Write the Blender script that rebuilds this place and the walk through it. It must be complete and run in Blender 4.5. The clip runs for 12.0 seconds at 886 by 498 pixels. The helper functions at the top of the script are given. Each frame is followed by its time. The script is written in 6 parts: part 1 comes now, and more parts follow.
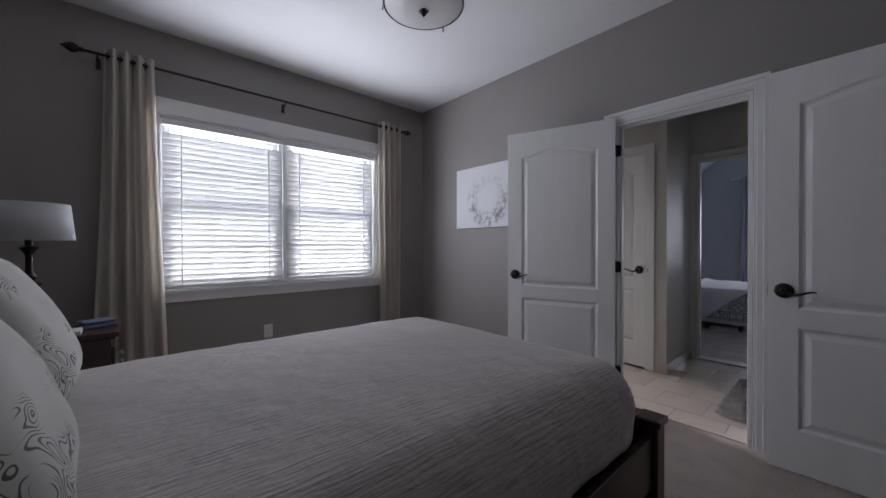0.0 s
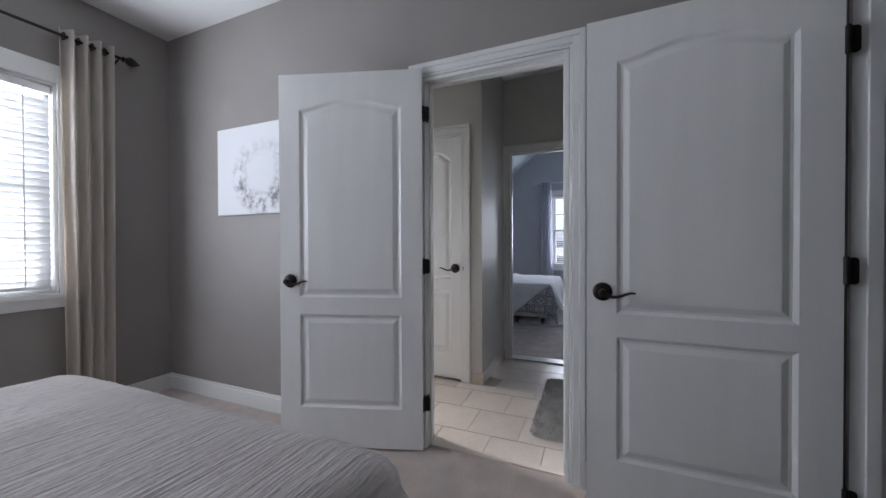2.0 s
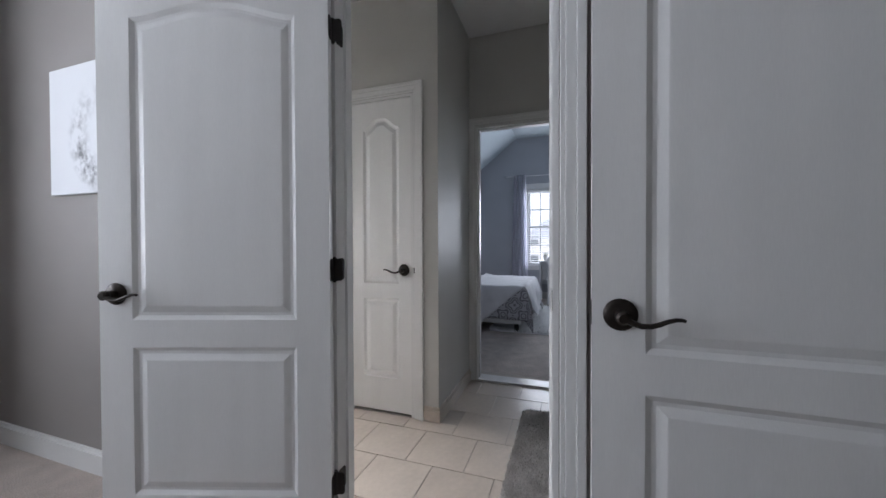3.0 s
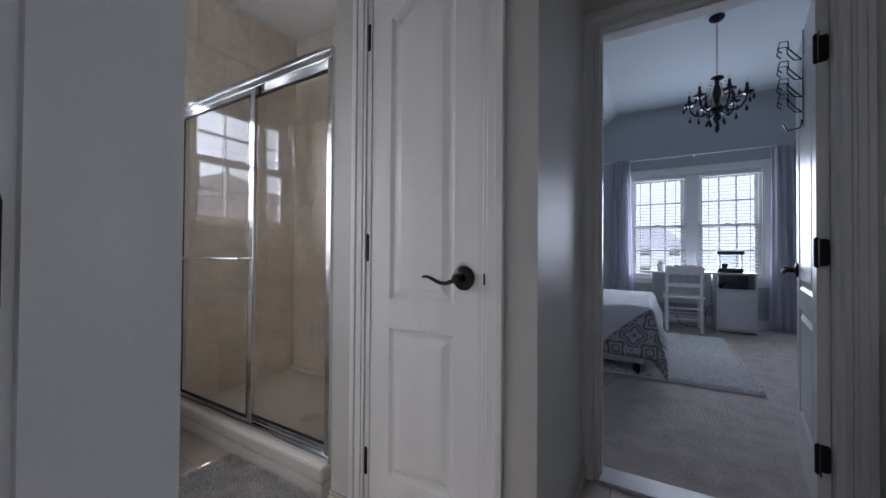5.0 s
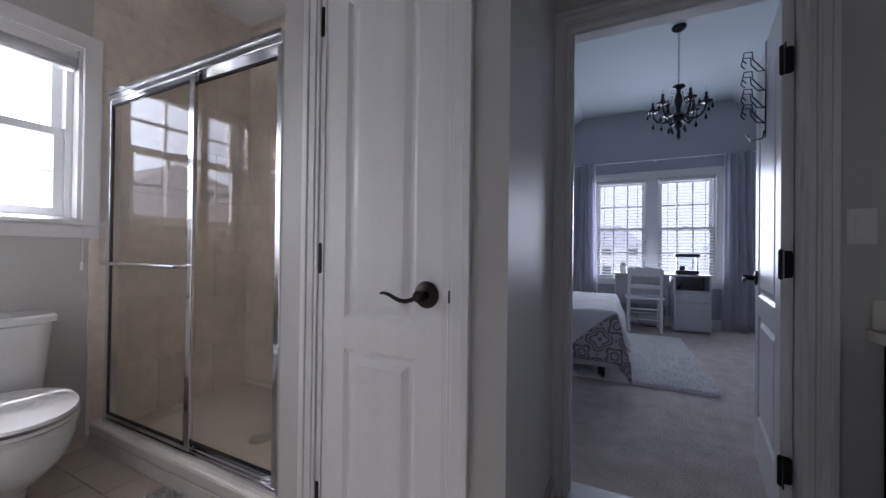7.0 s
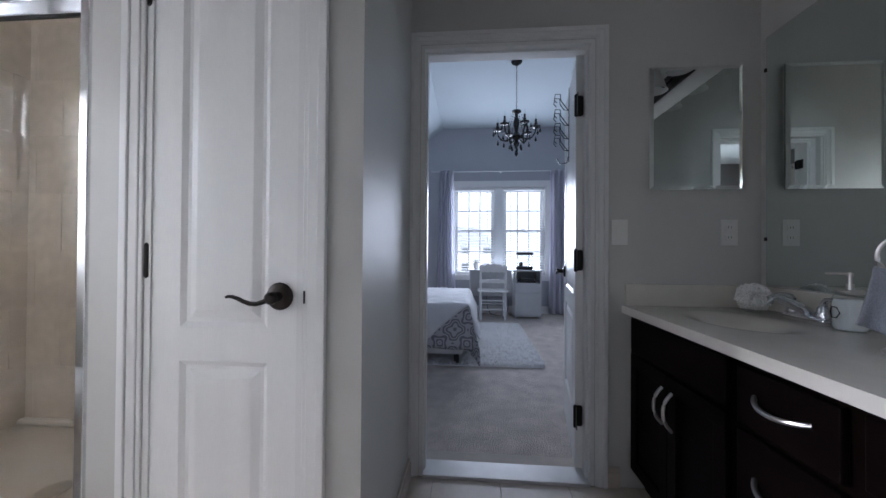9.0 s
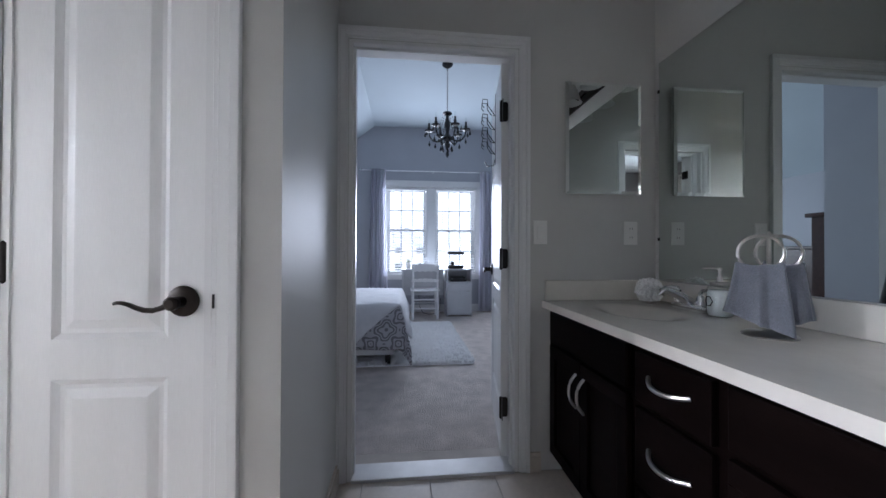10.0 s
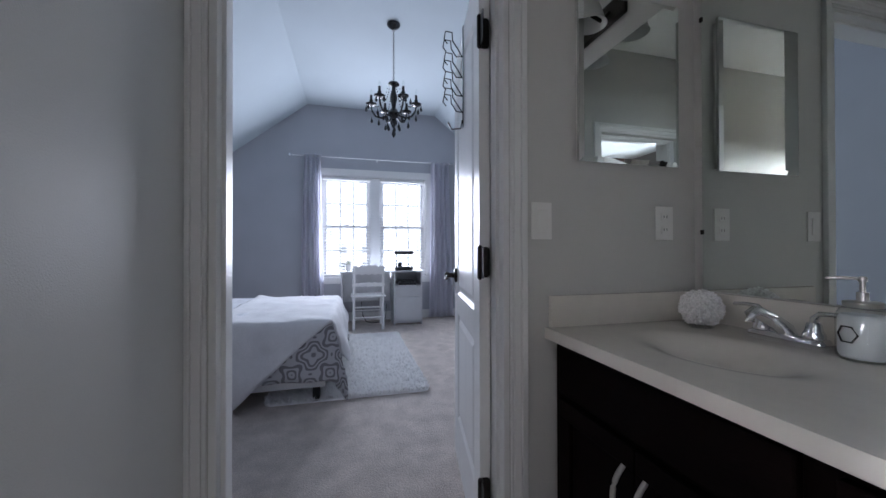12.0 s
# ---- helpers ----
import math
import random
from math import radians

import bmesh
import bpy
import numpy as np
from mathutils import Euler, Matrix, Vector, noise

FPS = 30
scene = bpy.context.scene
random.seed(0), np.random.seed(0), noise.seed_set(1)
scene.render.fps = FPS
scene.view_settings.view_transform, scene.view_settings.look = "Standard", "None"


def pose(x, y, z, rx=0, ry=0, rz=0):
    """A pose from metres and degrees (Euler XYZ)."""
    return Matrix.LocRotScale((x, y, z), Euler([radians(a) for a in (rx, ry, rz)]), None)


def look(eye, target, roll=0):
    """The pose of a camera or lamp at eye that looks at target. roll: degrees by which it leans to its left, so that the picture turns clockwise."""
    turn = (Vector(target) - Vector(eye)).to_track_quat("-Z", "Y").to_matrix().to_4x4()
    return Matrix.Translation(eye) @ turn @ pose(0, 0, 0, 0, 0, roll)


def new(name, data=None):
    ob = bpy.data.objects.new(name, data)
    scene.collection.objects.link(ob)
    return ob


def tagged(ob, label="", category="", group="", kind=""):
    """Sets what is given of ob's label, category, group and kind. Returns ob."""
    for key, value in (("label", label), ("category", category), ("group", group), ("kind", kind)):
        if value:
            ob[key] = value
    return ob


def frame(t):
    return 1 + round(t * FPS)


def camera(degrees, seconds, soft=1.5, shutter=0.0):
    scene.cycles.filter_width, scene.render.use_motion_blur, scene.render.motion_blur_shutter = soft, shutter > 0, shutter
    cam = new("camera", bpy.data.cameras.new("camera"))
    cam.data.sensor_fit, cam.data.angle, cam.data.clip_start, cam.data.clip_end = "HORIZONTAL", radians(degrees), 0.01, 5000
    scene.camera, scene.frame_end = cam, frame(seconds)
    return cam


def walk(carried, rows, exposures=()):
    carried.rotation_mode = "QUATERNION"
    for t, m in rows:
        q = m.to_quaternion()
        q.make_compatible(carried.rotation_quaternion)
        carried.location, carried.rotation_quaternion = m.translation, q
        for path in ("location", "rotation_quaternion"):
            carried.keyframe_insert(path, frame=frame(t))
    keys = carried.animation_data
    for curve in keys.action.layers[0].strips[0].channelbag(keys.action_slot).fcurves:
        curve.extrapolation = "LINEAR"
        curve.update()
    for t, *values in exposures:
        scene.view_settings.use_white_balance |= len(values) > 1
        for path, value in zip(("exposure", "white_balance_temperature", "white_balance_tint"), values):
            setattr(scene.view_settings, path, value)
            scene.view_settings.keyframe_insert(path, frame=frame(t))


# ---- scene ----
SKY, SUN = 0.14, 5.0
W_BED, W_BATH, W_SECOND = 15.5, 390.0, 17.0
W_BED_OUT, W_SECOND_OUT = 44.0, 32.0
EXPOSURES = [(0.0, 0.35, 6050, 19), (1.0, 0.5, 5950, 18), (2.0, 1.15, 5950, 15), (2.7, 1.3, 6000, 14), (4.3, 0.8, 5800, 16), (5.0, 0.9, 5700, 17), (5.5, 0.9, 5700, 19), (7.0, 0.85, 5700, 21), (8.8, 1.45, 5600, 16), (9.5, 1.6, 5600, 15), (12.0, 1.95, 5800, 17)]
cam = camera(102.1, 12.0)
PATH = [
    (0, (1.439, 2.486, 1.156), (2.766, 3.982, 1.141), -0.1),
    (0.5, (1.528, 2.518, 1.145), (3.015, 3.855, 1.126), -0.3),
    (1, (1.727, 2.573, 1.125), (3.357, 3.732, 1.11), -0.2),
    (1.5, (2.004, 2.652, 1.135), (3.754, 3.62, 1.119), -0.2),
    (2, (2.323, 2.725, 1.122), (4.163, 3.508, 1.101), -0.2),
    (2.5, (2.673, 2.76, 1.112), (4.563, 3.411, 1.081), -0.2),
    (2.7, (2.815, 2.776, 1.108), (4.709, 3.418, 1.076), -0.2),
    (4.3, (3.812, 3.153, 1.006), (5.601, 4.047, 1.032), -0.0),
    (4.5, (3.905, 3.211, 1.004), (5.672, 4.148, 1.028), 0.1),
    (5, (4.093, 3.283, 1.008), (5.816, 4.298, 1.031), 0.4),
    (5.5, (4.192, 3.334, 1.01), (5.896, 4.38, 1.029), 0.4),
    (6, (4.22, 3.342, 1.022), (5.921, 4.393, 1.041), 0.6),
    (6.5, (4.218, 3.334, 1.043), (5.953, 4.328, 1.059), 0.7),
    (7, (4.201, 3.32, 1.052), (6.005, 4.183, 1.066), 0.7),
    (7.2, (4.194, 3.326, 1.058), (6.028, 4.123, 1.072), 0.5),
    (8.8, (4.142, 3.259, 1.044), (6.126, 3.516, 1.076), 0.6),
    (9, (4.141, 3.267, 1.055), (6.134, 3.43, 1.072), 0.4),
    (9.5, (4.143, 3.255, 1.053), (6.142, 3.227, 1.07), 0.3),
    (10, (4.144, 3.251, 1.053), (6.134, 3.043, 1.07), 0.2),
    (10.5, (4.164, 3.245, 1.043), (6.129, 2.874, 1.059), 0.0),
    (11, (4.323, 3.219, 1.045), (6.267, 2.748, 1.06), -0.1),
    (11.5, (4.561, 3.187, 1.057), (6.499, 2.695, 1.071), -0.0),
    (12, (4.825, 3.174, 1.056), (6.762, 2.675, 1.069), -0.1),
]
walk(cam, [(t, look(eye, target, roll)) for t, eye, target, roll in PATH], EXPOSURES)

# ---- world, sun, exposure ----
SUN_WAY = Vector((-0.02, 0.581, 1.0)).normalized()          # towards the sun
world = bpy.data.worlds.new("sky")
scene.world = world
world.use_nodes = True
wn = world.node_tree
sky = wn.nodes.new("ShaderNodeTexSky")
sky.sky_type, sky.sun_disc, sky.dust_density = "NISHITA", False, 6.0
sky.sun_elevation, sky.sun_rotation = math.asin(SUN_WAY.z), math.atan2(SUN_WAY.x, SUN_WAY.y)
wn.links.new(sky.outputs[0], wn.nodes["Background"].inputs[0])
wn.nodes["Background"].inputs[1].default_value = SKY
sun_data = bpy.data.lights.new("sun", "SUN")
sun_data.energy, sun_data.angle, sun_data.color = SUN, radians(0.5), (1.0, 0.95, 0.88)
sun = new("sun", sun_data)
sun.matrix_world = look(SUN_WAY * 30, (0, 0, 0))


def window_light(name, at, target, w, h, watts, colour):
    """A lamp at a window that stands in for the sky's light."""
    d = bpy.data.lights.new(name, "AREA")
    d.shape, d.size, d.size_y, d.energy, d.color = "RECTANGLE", w, h, watts, colour
    ob = new(name, d)
    ob.matrix_world = look(at, target)
    return ob


window_light("sky_light_bedroom", (2.535, 5.815, 1.48), (2.535, 0, 1.48), 1.8, 1.28, W_BED, (0.93, 0.97, 1.0))
window_light("sky_light_behind_blinds", (2.535, 6.06, 1.48), (2.535, 0, 1.48), 1.83, 1.31, W_BED_OUT, (0.93, 0.97, 1.0))
window_light("sky_light_bath", (5.48, 7.3, 2.4), (5.12, 5.0, 1.3), 1.3, 1.2, W_BATH, (1.0, 0.965, 0.92))
window_light("sky_light_second_bedroom", (10.425, 2.805, 1.43), (0, 2.805, 1.43), 1.56, 1.5, W_SECOND, (0.93, 0.965, 1.0))
window_light("sky_light_second_bedroom_outside", (10.66, 2.805, 1.43), (0, 2.805, 1.43), 1.6, 1.54, W_SECOND_OUT, (0.93, 0.965, 1.0))


# ---- materials ----
def mat(name, col, rough=0.6, metal=0.0, spec=0.5, vary=0.08, scale=6.0, grain=0.0, grain_scale=200.0, bump=0.0, rand=0.0, coat=0.0,
        sheen=0.0, stretch=(1, 1, 1), translucent=0.0):
    """A surface whose colour varies at two scales, with fine relief."""
    m = bpy.data.materials.new(name)
    m.use_nodes = True
    nt = m.node_tree
    n, link = nt.nodes, nt.links.new
    b = n["Principled BSDF"]
    b.inputs["Roughness"].default_value, b.inputs["Metallic"].default_value = rough, metal
    b.inputs["Specular IOR Level"].default_value, b.inputs["Coat Weight"].default_value = spec, coat
    b.inputs["Sheen Weight"].default_value = sheen
    tc = n.new("ShaderNodeTexCoord")
    mp = n.new("ShaderNodeMapping")
    mp.inputs["Scale"].default_value = stretch
    link(tc.outputs["Object"], mp.inputs["Vector"])
    big, fine = n.new("ShaderNodeTexNoise"), n.new("ShaderNodeTexNoise")
    big.inputs["Scale"].default_value, fine.inputs["Scale"].default_value = scale, grain_scale
    big.inputs["Detail"].default_value, fine.inputs["Detail"].default_value = 4, 2
    for k in (big, fine):
        link(mp.outputs[0], k.inputs["Vector"])
    ramp = n.new("ShaderNodeMapRange")
    ramp.inputs["From Min"].default_value, ramp.inputs["From Max"].default_value = 0.3, 0.7
    ramp.inputs["To Min"].default_value, ramp.inputs["To Max"].default_value = 1 - vary, 1 + vary
    link(big.outputs["Fac"], ramp.inputs["Value"])
    gr = n.new("ShaderNodeMapRange")
    gr.inputs["From Min"].default_value, gr.inputs["From Max"].default_value = 0.25, 0.75
    gr.inputs["To Min"].default_value, gr.inputs["To Max"].default_value = 1 - grain, 1 + grain
    link(fine.outputs["Fac"], gr.inputs["Value"])
    mul = n.new("ShaderNodeMath")
    mul.operation = "MULTIPLY"
    link(ramp.outputs[0], mul.inputs[0])
    link(gr.outputs[0], mul.inputs[1])
    out = mul.outputs[0]
    if rand:
        oi = n.new("ShaderNodeObjectInfo")
        rr = n.new("ShaderNodeMapRange")
        rr.inputs["To Min"].default_value, rr.inputs["To Max"].default_value = 1 - rand, 1 + rand
        link(oi.outputs["Random"], rr.inputs["Value"])
        m2 = n.new("ShaderNodeMath")
        m2.operation = "MULTIPLY"
        link(out, m2.inputs[0])
        link(rr.outputs[0], m2.inputs[1])
        out = m2.outputs[0]
    vm = n.new("ShaderNodeVectorMath")
    vm.operation = "SCALE"
    vm.inputs[0].default_value = col
    link(out, vm.inputs["Scale"])
    link(vm.outputs[0], b.inputs["Base Color"])
    if bump:
        bp = n.new("ShaderNodeBump")
        bp.inputs["Strength"].default_value, bp.inputs["Distance"].default_value = 1.0, bump
        link(fine.outputs["Fac"], bp.inputs["Height"])
        link(bp.outputs[0], b.inputs["Normal"])
    if translucent:
        tr = n.new("ShaderNodeBsdfTranslucent")
        link(vm.outputs[0], tr.inputs["Color"])
        mx = n.new("ShaderNodeMixShader")
        mx.inputs[0].default_value = translucent
        link(b.outputs[0], mx.inputs[1])
        link(tr.outputs[0], mx.inputs[2])
        link(mx.outputs[0], n["Material Output"].inputs["Surface"])
    return m


def glass_mat(name, tint=(1, 1, 1), ior=1.5, rough=0.0, edge=0.9):
    m = bpy.data.materials.new(name)
    m.use_nodes = True
    n, link = m.node_tree.nodes, m.node_tree.links.new
    n.remove(n["Principled BSDF"])
    t, g, lw, pw, f, mx = (n.new(k) for k in ("ShaderNodeBsdfTransparent", "ShaderNodeBsdfGlossy", "ShaderNodeLayerWeight", "ShaderNodeMath", "ShaderNodeMapRange", "ShaderNodeMixShader"))
    t.inputs["Color"].default_value = (*tint, 1)
    g.inputs["Roughness"].default_value, lw.inputs["Blend"].default_value = rough, 0.5
    pw.operation, pw.inputs[1].default_value = "POWER", 5.0
    link(lw.outputs["Facing"], pw.inputs[0])
    link(pw.outputs[0], f.inputs["Value"])
    f.inputs["To Min"].default_value, f.inputs["To Max"].default_value = ((ior - 1) / (ior + 1)) ** 2, edge
    link(f.outputs[0], mx.inputs[0])
    link(t.outputs[0], mx.inputs[1])
    link(g.outputs[0], mx.inputs[2])
    link(mx.outputs[0], n["Material Output"].inputs["Surface"])
    return m


def nodes_of(m):
    return m.node_tree.nodes, m.node_tree.links.new, m.node_tree.nodes["Principled BSDF"]


WALL = mat("greige wall paint", (0.30, 0.279, 0.264), 0.55, vary=0.03, scale=2.5, grain=0.02, grain_scale=350, bump=0.0006)
WALL_BATH = mat("warm grey bath paint", (0.57, 0.562, 0.535), 0.45, vary=0.03, scale=2.5, grain=0.02, grain_scale=350, bump=0.0006)
WALL_BLUE = mat("blue grey wall paint", (0.43, 0.445, 0.485), 0.55, vary=0.03, scale=2.5, grain=0.02, grain_scale=350, bump=0.0006)
CEIL = mat("white ceiling paint", (0.8, 0.8, 0.8), 0.8, vary=0.02, scale=2, grain=0.03, grain_scale=250, bump=0.001)
CEIL_BLUE = mat("pale blue ceiling paint", (0.54, 0.61, 0.65), 0.8, vary=0.02, scale=2, grain=0.03, grain_scale=250, bump=0.001)
WHITE = mat("white semi-gloss paint", (0.78, 0.78, 0.77), 0.3, vary=0.02, scale=5, grain=0.015, grain_scale=300, bump=0.0002)
DOORW = mat("white moulded door paint", (0.85, 0.85, 0.84), 0.32, vary=0.025, scale=4, grain=0.02, grain_scale=160, bump=0.00022, stretch=(3, 3, 0.25))
VINYL = mat("white window vinyl", (0.8, 0.81, 0.82), 0.35, vary=0.02)
CARPET = mat("beige cut pile carpet", (0.56, 0.468, 0.408), 0.95, vary=0.13, scale=7, grain=0.22, grain_scale=170, bump=0.012, sheen=0.3)
CARPET_GREY = mat("grey beige cut pile carpet", (0.57, 0.50, 0.455), 0.95, vary=0.16, scale=8, grain=0.22, grain_scale=150, bump=0.014, sheen=0.3)
TILE = mat("beige ceramic floor tile", (0.58, 0.51, 0.44), 0.28, vary=0.07, scale=5, grain=0.04, grain_scale=40, bump=0.0003, rand=0.05)
GROUT = mat("grey floor grout", (0.47, 0.425, 0.38), 0.9, vary=0.1, grain=0.1)
TRAVERTINE = mat("beige shower wall tile", (0.76, 0.69, 0.60), 0.3, vary=0.12, scale=3, grain=0.07, grain_scale=22, bump=0.0003, rand=0.05)
TRAY = mat("cream acrylic", (0.80, 0.755, 0.69), 0.22, vary=0.03)
CHROME = mat("polished chrome", (0.75, 0.76, 0.78), 0.12, metal=1.0, vary=0.03)
NICKEL = mat("brushed nickel", (0.62, 0.6, 0.57), 0.28, metal=1.0, vary=0.05, grain=0.05)
BRONZE = mat("oil rubbed bronze", (0.035, 0.028, 0.024), 0.35, metal=0.7, vary=0.2, scale=20)
HINGE = mat("dark bronze hinge", (0.025, 0.021, 0.019), 0.4, metal=0.6, vary=0.15, scale=30)
BLACK = mat("black rubber seal", (0.015, 0.015, 0.015), 0.6)
ESPRESSO = mat("espresso stained wood", (0.005, 0.0027, 0.0024), 0.5, spec=0.04, vary=0.25, scale=4, grain=0.2, grain_scale=60, stretch=(1, 1, 8), bump=0.0003)
CHERRY = mat("dark cherry stained wood", (0.04, 0.017, 0.013), 0.3, vary=0.3, scale=5, grain=0.2, grain_scale=60, stretch=(6, 1, 6), bump=0.0004)
MARBLE = mat("cream cultured marble", (0.755, 0.715, 0.65), 0.16, vary=0.05, scale=5, grain=0.02, grain_scale=30)
PORCELAIN = mat("white glazed porcelain", (0.8, 0.8, 0.78), 0.08, vary=0.015, coat=0.4)
PLASTIC = mat("white plastic", (0.78, 0.77, 0.74), 0.35, vary=0.02)
GRID = mat("white grid between the panes", (0.8, 0.81, 0.82), 0.4, vary=0.02, translucent=0.25)
CURTAIN = mat("cream linen curtain", (0.74, 0.69, 0.63), 0.85, vary=0.06, scale=6, grain=0.1, grain_scale=500, bump=0.0006, stretch=(1, 1, 0.3), translucent=0.45, sheen=0.2)
CURTAIN_GREY = mat("lilac grey sheer curtain", (0.74, 0.74, 0.80), 0.85, vary=0.06, scale=6, grain=0.1, grain_scale=500, bump=0.0006, stretch=(1, 1, 0.3), translucent=0.55, sheen=0.2)
SLAT = mat("white faux wood slat", (0.74, 0.74, 0.74), 0.4, vary=0.02, translucent=0.36)
SHADE = mat("pale linen lampshade", (0.62, 0.63, 0.64), 0.85, vary=0.04, grain=0.06, grain_scale=500, translucent=0.2)
SHAG = mat("grey shag yarn", (0.56, 0.54, 0.52), 0.95, vary=0.2, scale=10, grain=0.25, grain_scale=120, sheen=0.3)
FUR = mat("white faux fur", (0.95, 0.95, 0.95), 0.95, vary=0.04, scale=8, grain=0.05, grain_scale=120, sheen=0.4)
THROW = mat("white fleece throw", (0.72, 0.72, 0.74), 0.9, vary=0.06, scale=9, grain=0.1, grain_scale=220, bump=0.002, sheen=0.3)
SHEET = mat("pale quilt with grey sprigs", (0.66, 0.68, 0.72), 0.9, vary=0.16, scale=16, grain=0.1, grain_scale=90, bump=0.001, sheen=0.2)
TOWEL = mat("slate grey terry towel", (0.22, 0.23, 0.27), 0.95, vary=0.12, scale=12, grain=0.3, grain_scale=420, bump=0.003, sheen=0.4)
LACQUER = mat("white lacquered furniture", (0.82, 0.82, 0.82), 0.35, vary=0.03)
GREYFURN = mat("pale grey laminate", (0.60, 0.61, 0.63), 0.4, vary=0.04)
DARKPLASTIC = mat("black plastic", (0.02, 0.02, 0.022), 0.3)
CRYSTAL = mat("black faceted crystal", (0.012, 0.012, 0.014), 0.22, coat=0.15)
OPAL = mat("frosted opal glass", (0.75, 0.74, 0.72), 0.35, vary=0.02, translucent=0.25)
SOAP = mat("milky soap", (0.75, 0.76, 0.76), 0.3, vary=0.02)
PUFF = mat("white mesh puff", (0.86, 0.85, 0.84), 0.9, vary=0.1, scale=30, grain=0.2, grain_scale=180, bump=0.004)
MARBLE_SILL = mat("white marble threshold", (0.68, 0.68, 0.68), 0.3, vary=0.08, scale=9)
GREEN = mat("green leaf", (0.06, 0.11, 0.03), 0.6, vary=0.2)
BLUECLOTH = mat("dusty blue cloth", (0.14, 0.15, 0.24), 0.9, vary=0.1)
GRASS = mat("winter lawn", (0.13, 0.13, 0.06), 0.95, vary=0.25, scale=0.6, grain=0.25, grain_scale=6)
SIDING = mat("pale lap siding", (0.78, 0.76, 0.73), 0.7, vary=0.05, scale=1.2)
# Panes and shingles coloured paler than real, to read as washed out by daylight.
PANE_GREY = mat("pale house window", (0.50, 0.53, 0.56), 0.3, vary=0.1)
ROOFING = mat("pale shingles", (0.48, 0.47, 0.47), 0.9, vary=0.2, scale=3, grain=0.2, grain_scale=12)
GLASS = glass_mat("clear window glass", (0.97, 0.98, 0.98), 1.45)
SHOWER_GLASS = glass_mat("faintly bronze shower glass", (0.95, 0.94, 0.92), 1.4, edge=0.9)
# Grey tint added to the panes to hold down the bright view outside.
DIMMED_PANE = glass_mat("window glass tinted grey to dim the view outside", (0.42, 0.425, 0.435), 1.45)
CLEAR = glass_mat("clear jar glass", (0.95, 0.97, 0.97), 1.45)
WALL_MIRROR = mat("older silvered mirror", (0.70, 0.745, 0.72), 0.01, metal=1.0, vary=0.0)
MIRROR = mat("silvered mirror", (0.86, 0.89, 0.87), 0.01, metal=1.0, vary=0.0)


# Pure emission: brightness is put into the surface instead of falling on it.
def glow_mat(name, col, strength):
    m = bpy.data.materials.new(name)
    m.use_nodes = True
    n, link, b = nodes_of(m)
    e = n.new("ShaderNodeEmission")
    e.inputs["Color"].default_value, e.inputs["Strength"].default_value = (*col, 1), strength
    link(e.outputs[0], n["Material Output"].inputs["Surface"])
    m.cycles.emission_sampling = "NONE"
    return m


# Emission for the added ring that makes the sky behind the windows white.
HORIZON_GLOW = glow_mat("glow standing in for a bright hazy distance", (0.93, 0.97, 1.0), 3.4)
# Haze over the far houses is put into their colours as glow.
GLOW_ROOF = glow_mat("far roof glow standing in for haze", (0.93, 0.95, 1.0), 2.3)
GLOW_WALL = glow_mat("far wall glow standing in for haze", (1.0, 0.97, 0.93), 2.9)


def quilt_mat():
    """Grey matelasse: short puckered stitch rows across the bed and soft creases."""
    m = mat("grey quilted coverlet", (0.45, 0.413, 0.388), 0.85, vary=0.06, scale=3, grain=0.1, grain_scale=320, sheen=0.35)
    n, link, b = nodes_of(m)
    tc = n.new("ShaderNodeTexCoord")
    mp = n.new("ShaderNodeMapping")
    mp.inputs["Scale"].default_value = (9.0, 120.0, 60.0)
    mp.inputs["Rotation"].default_value = (0, 0, radians(4))
    link(tc.outputs["Object"], mp.inputs["Vector"])
    a = n.new("ShaderNodeTexNoise")
    a.inputs["Scale"].default_value, a.inputs["Detail"].default_value = 1.0, 3
    link(mp.outputs[0], a.inputs["Vector"])
    c = n.new("ShaderNodeTexNoise")
    c.inputs["Scale"].default_value, c.inputs["Detail"].default_value = 9.0, 5
    link(tc.outputs["Object"], c.inputs["Vector"])
    add = n.new("ShaderNodeMath")
    add.operation = "MULTIPLY_ADD"
    add.inputs[1].default_value = 1.6
    link(c.outputs["Fac"], add.inputs[0])
    link(a.outputs["Fac"], add.inputs[2])
    bp = n.new("ShaderNodeBump")
    bp.inputs["Strength"].default_value, bp.inputs["Distance"].default_value = 1.0, 0.011
    link(add.outputs[0], bp.inputs["Height"])
    link(bp.outputs[0], b.inputs["Normal"])
    return m


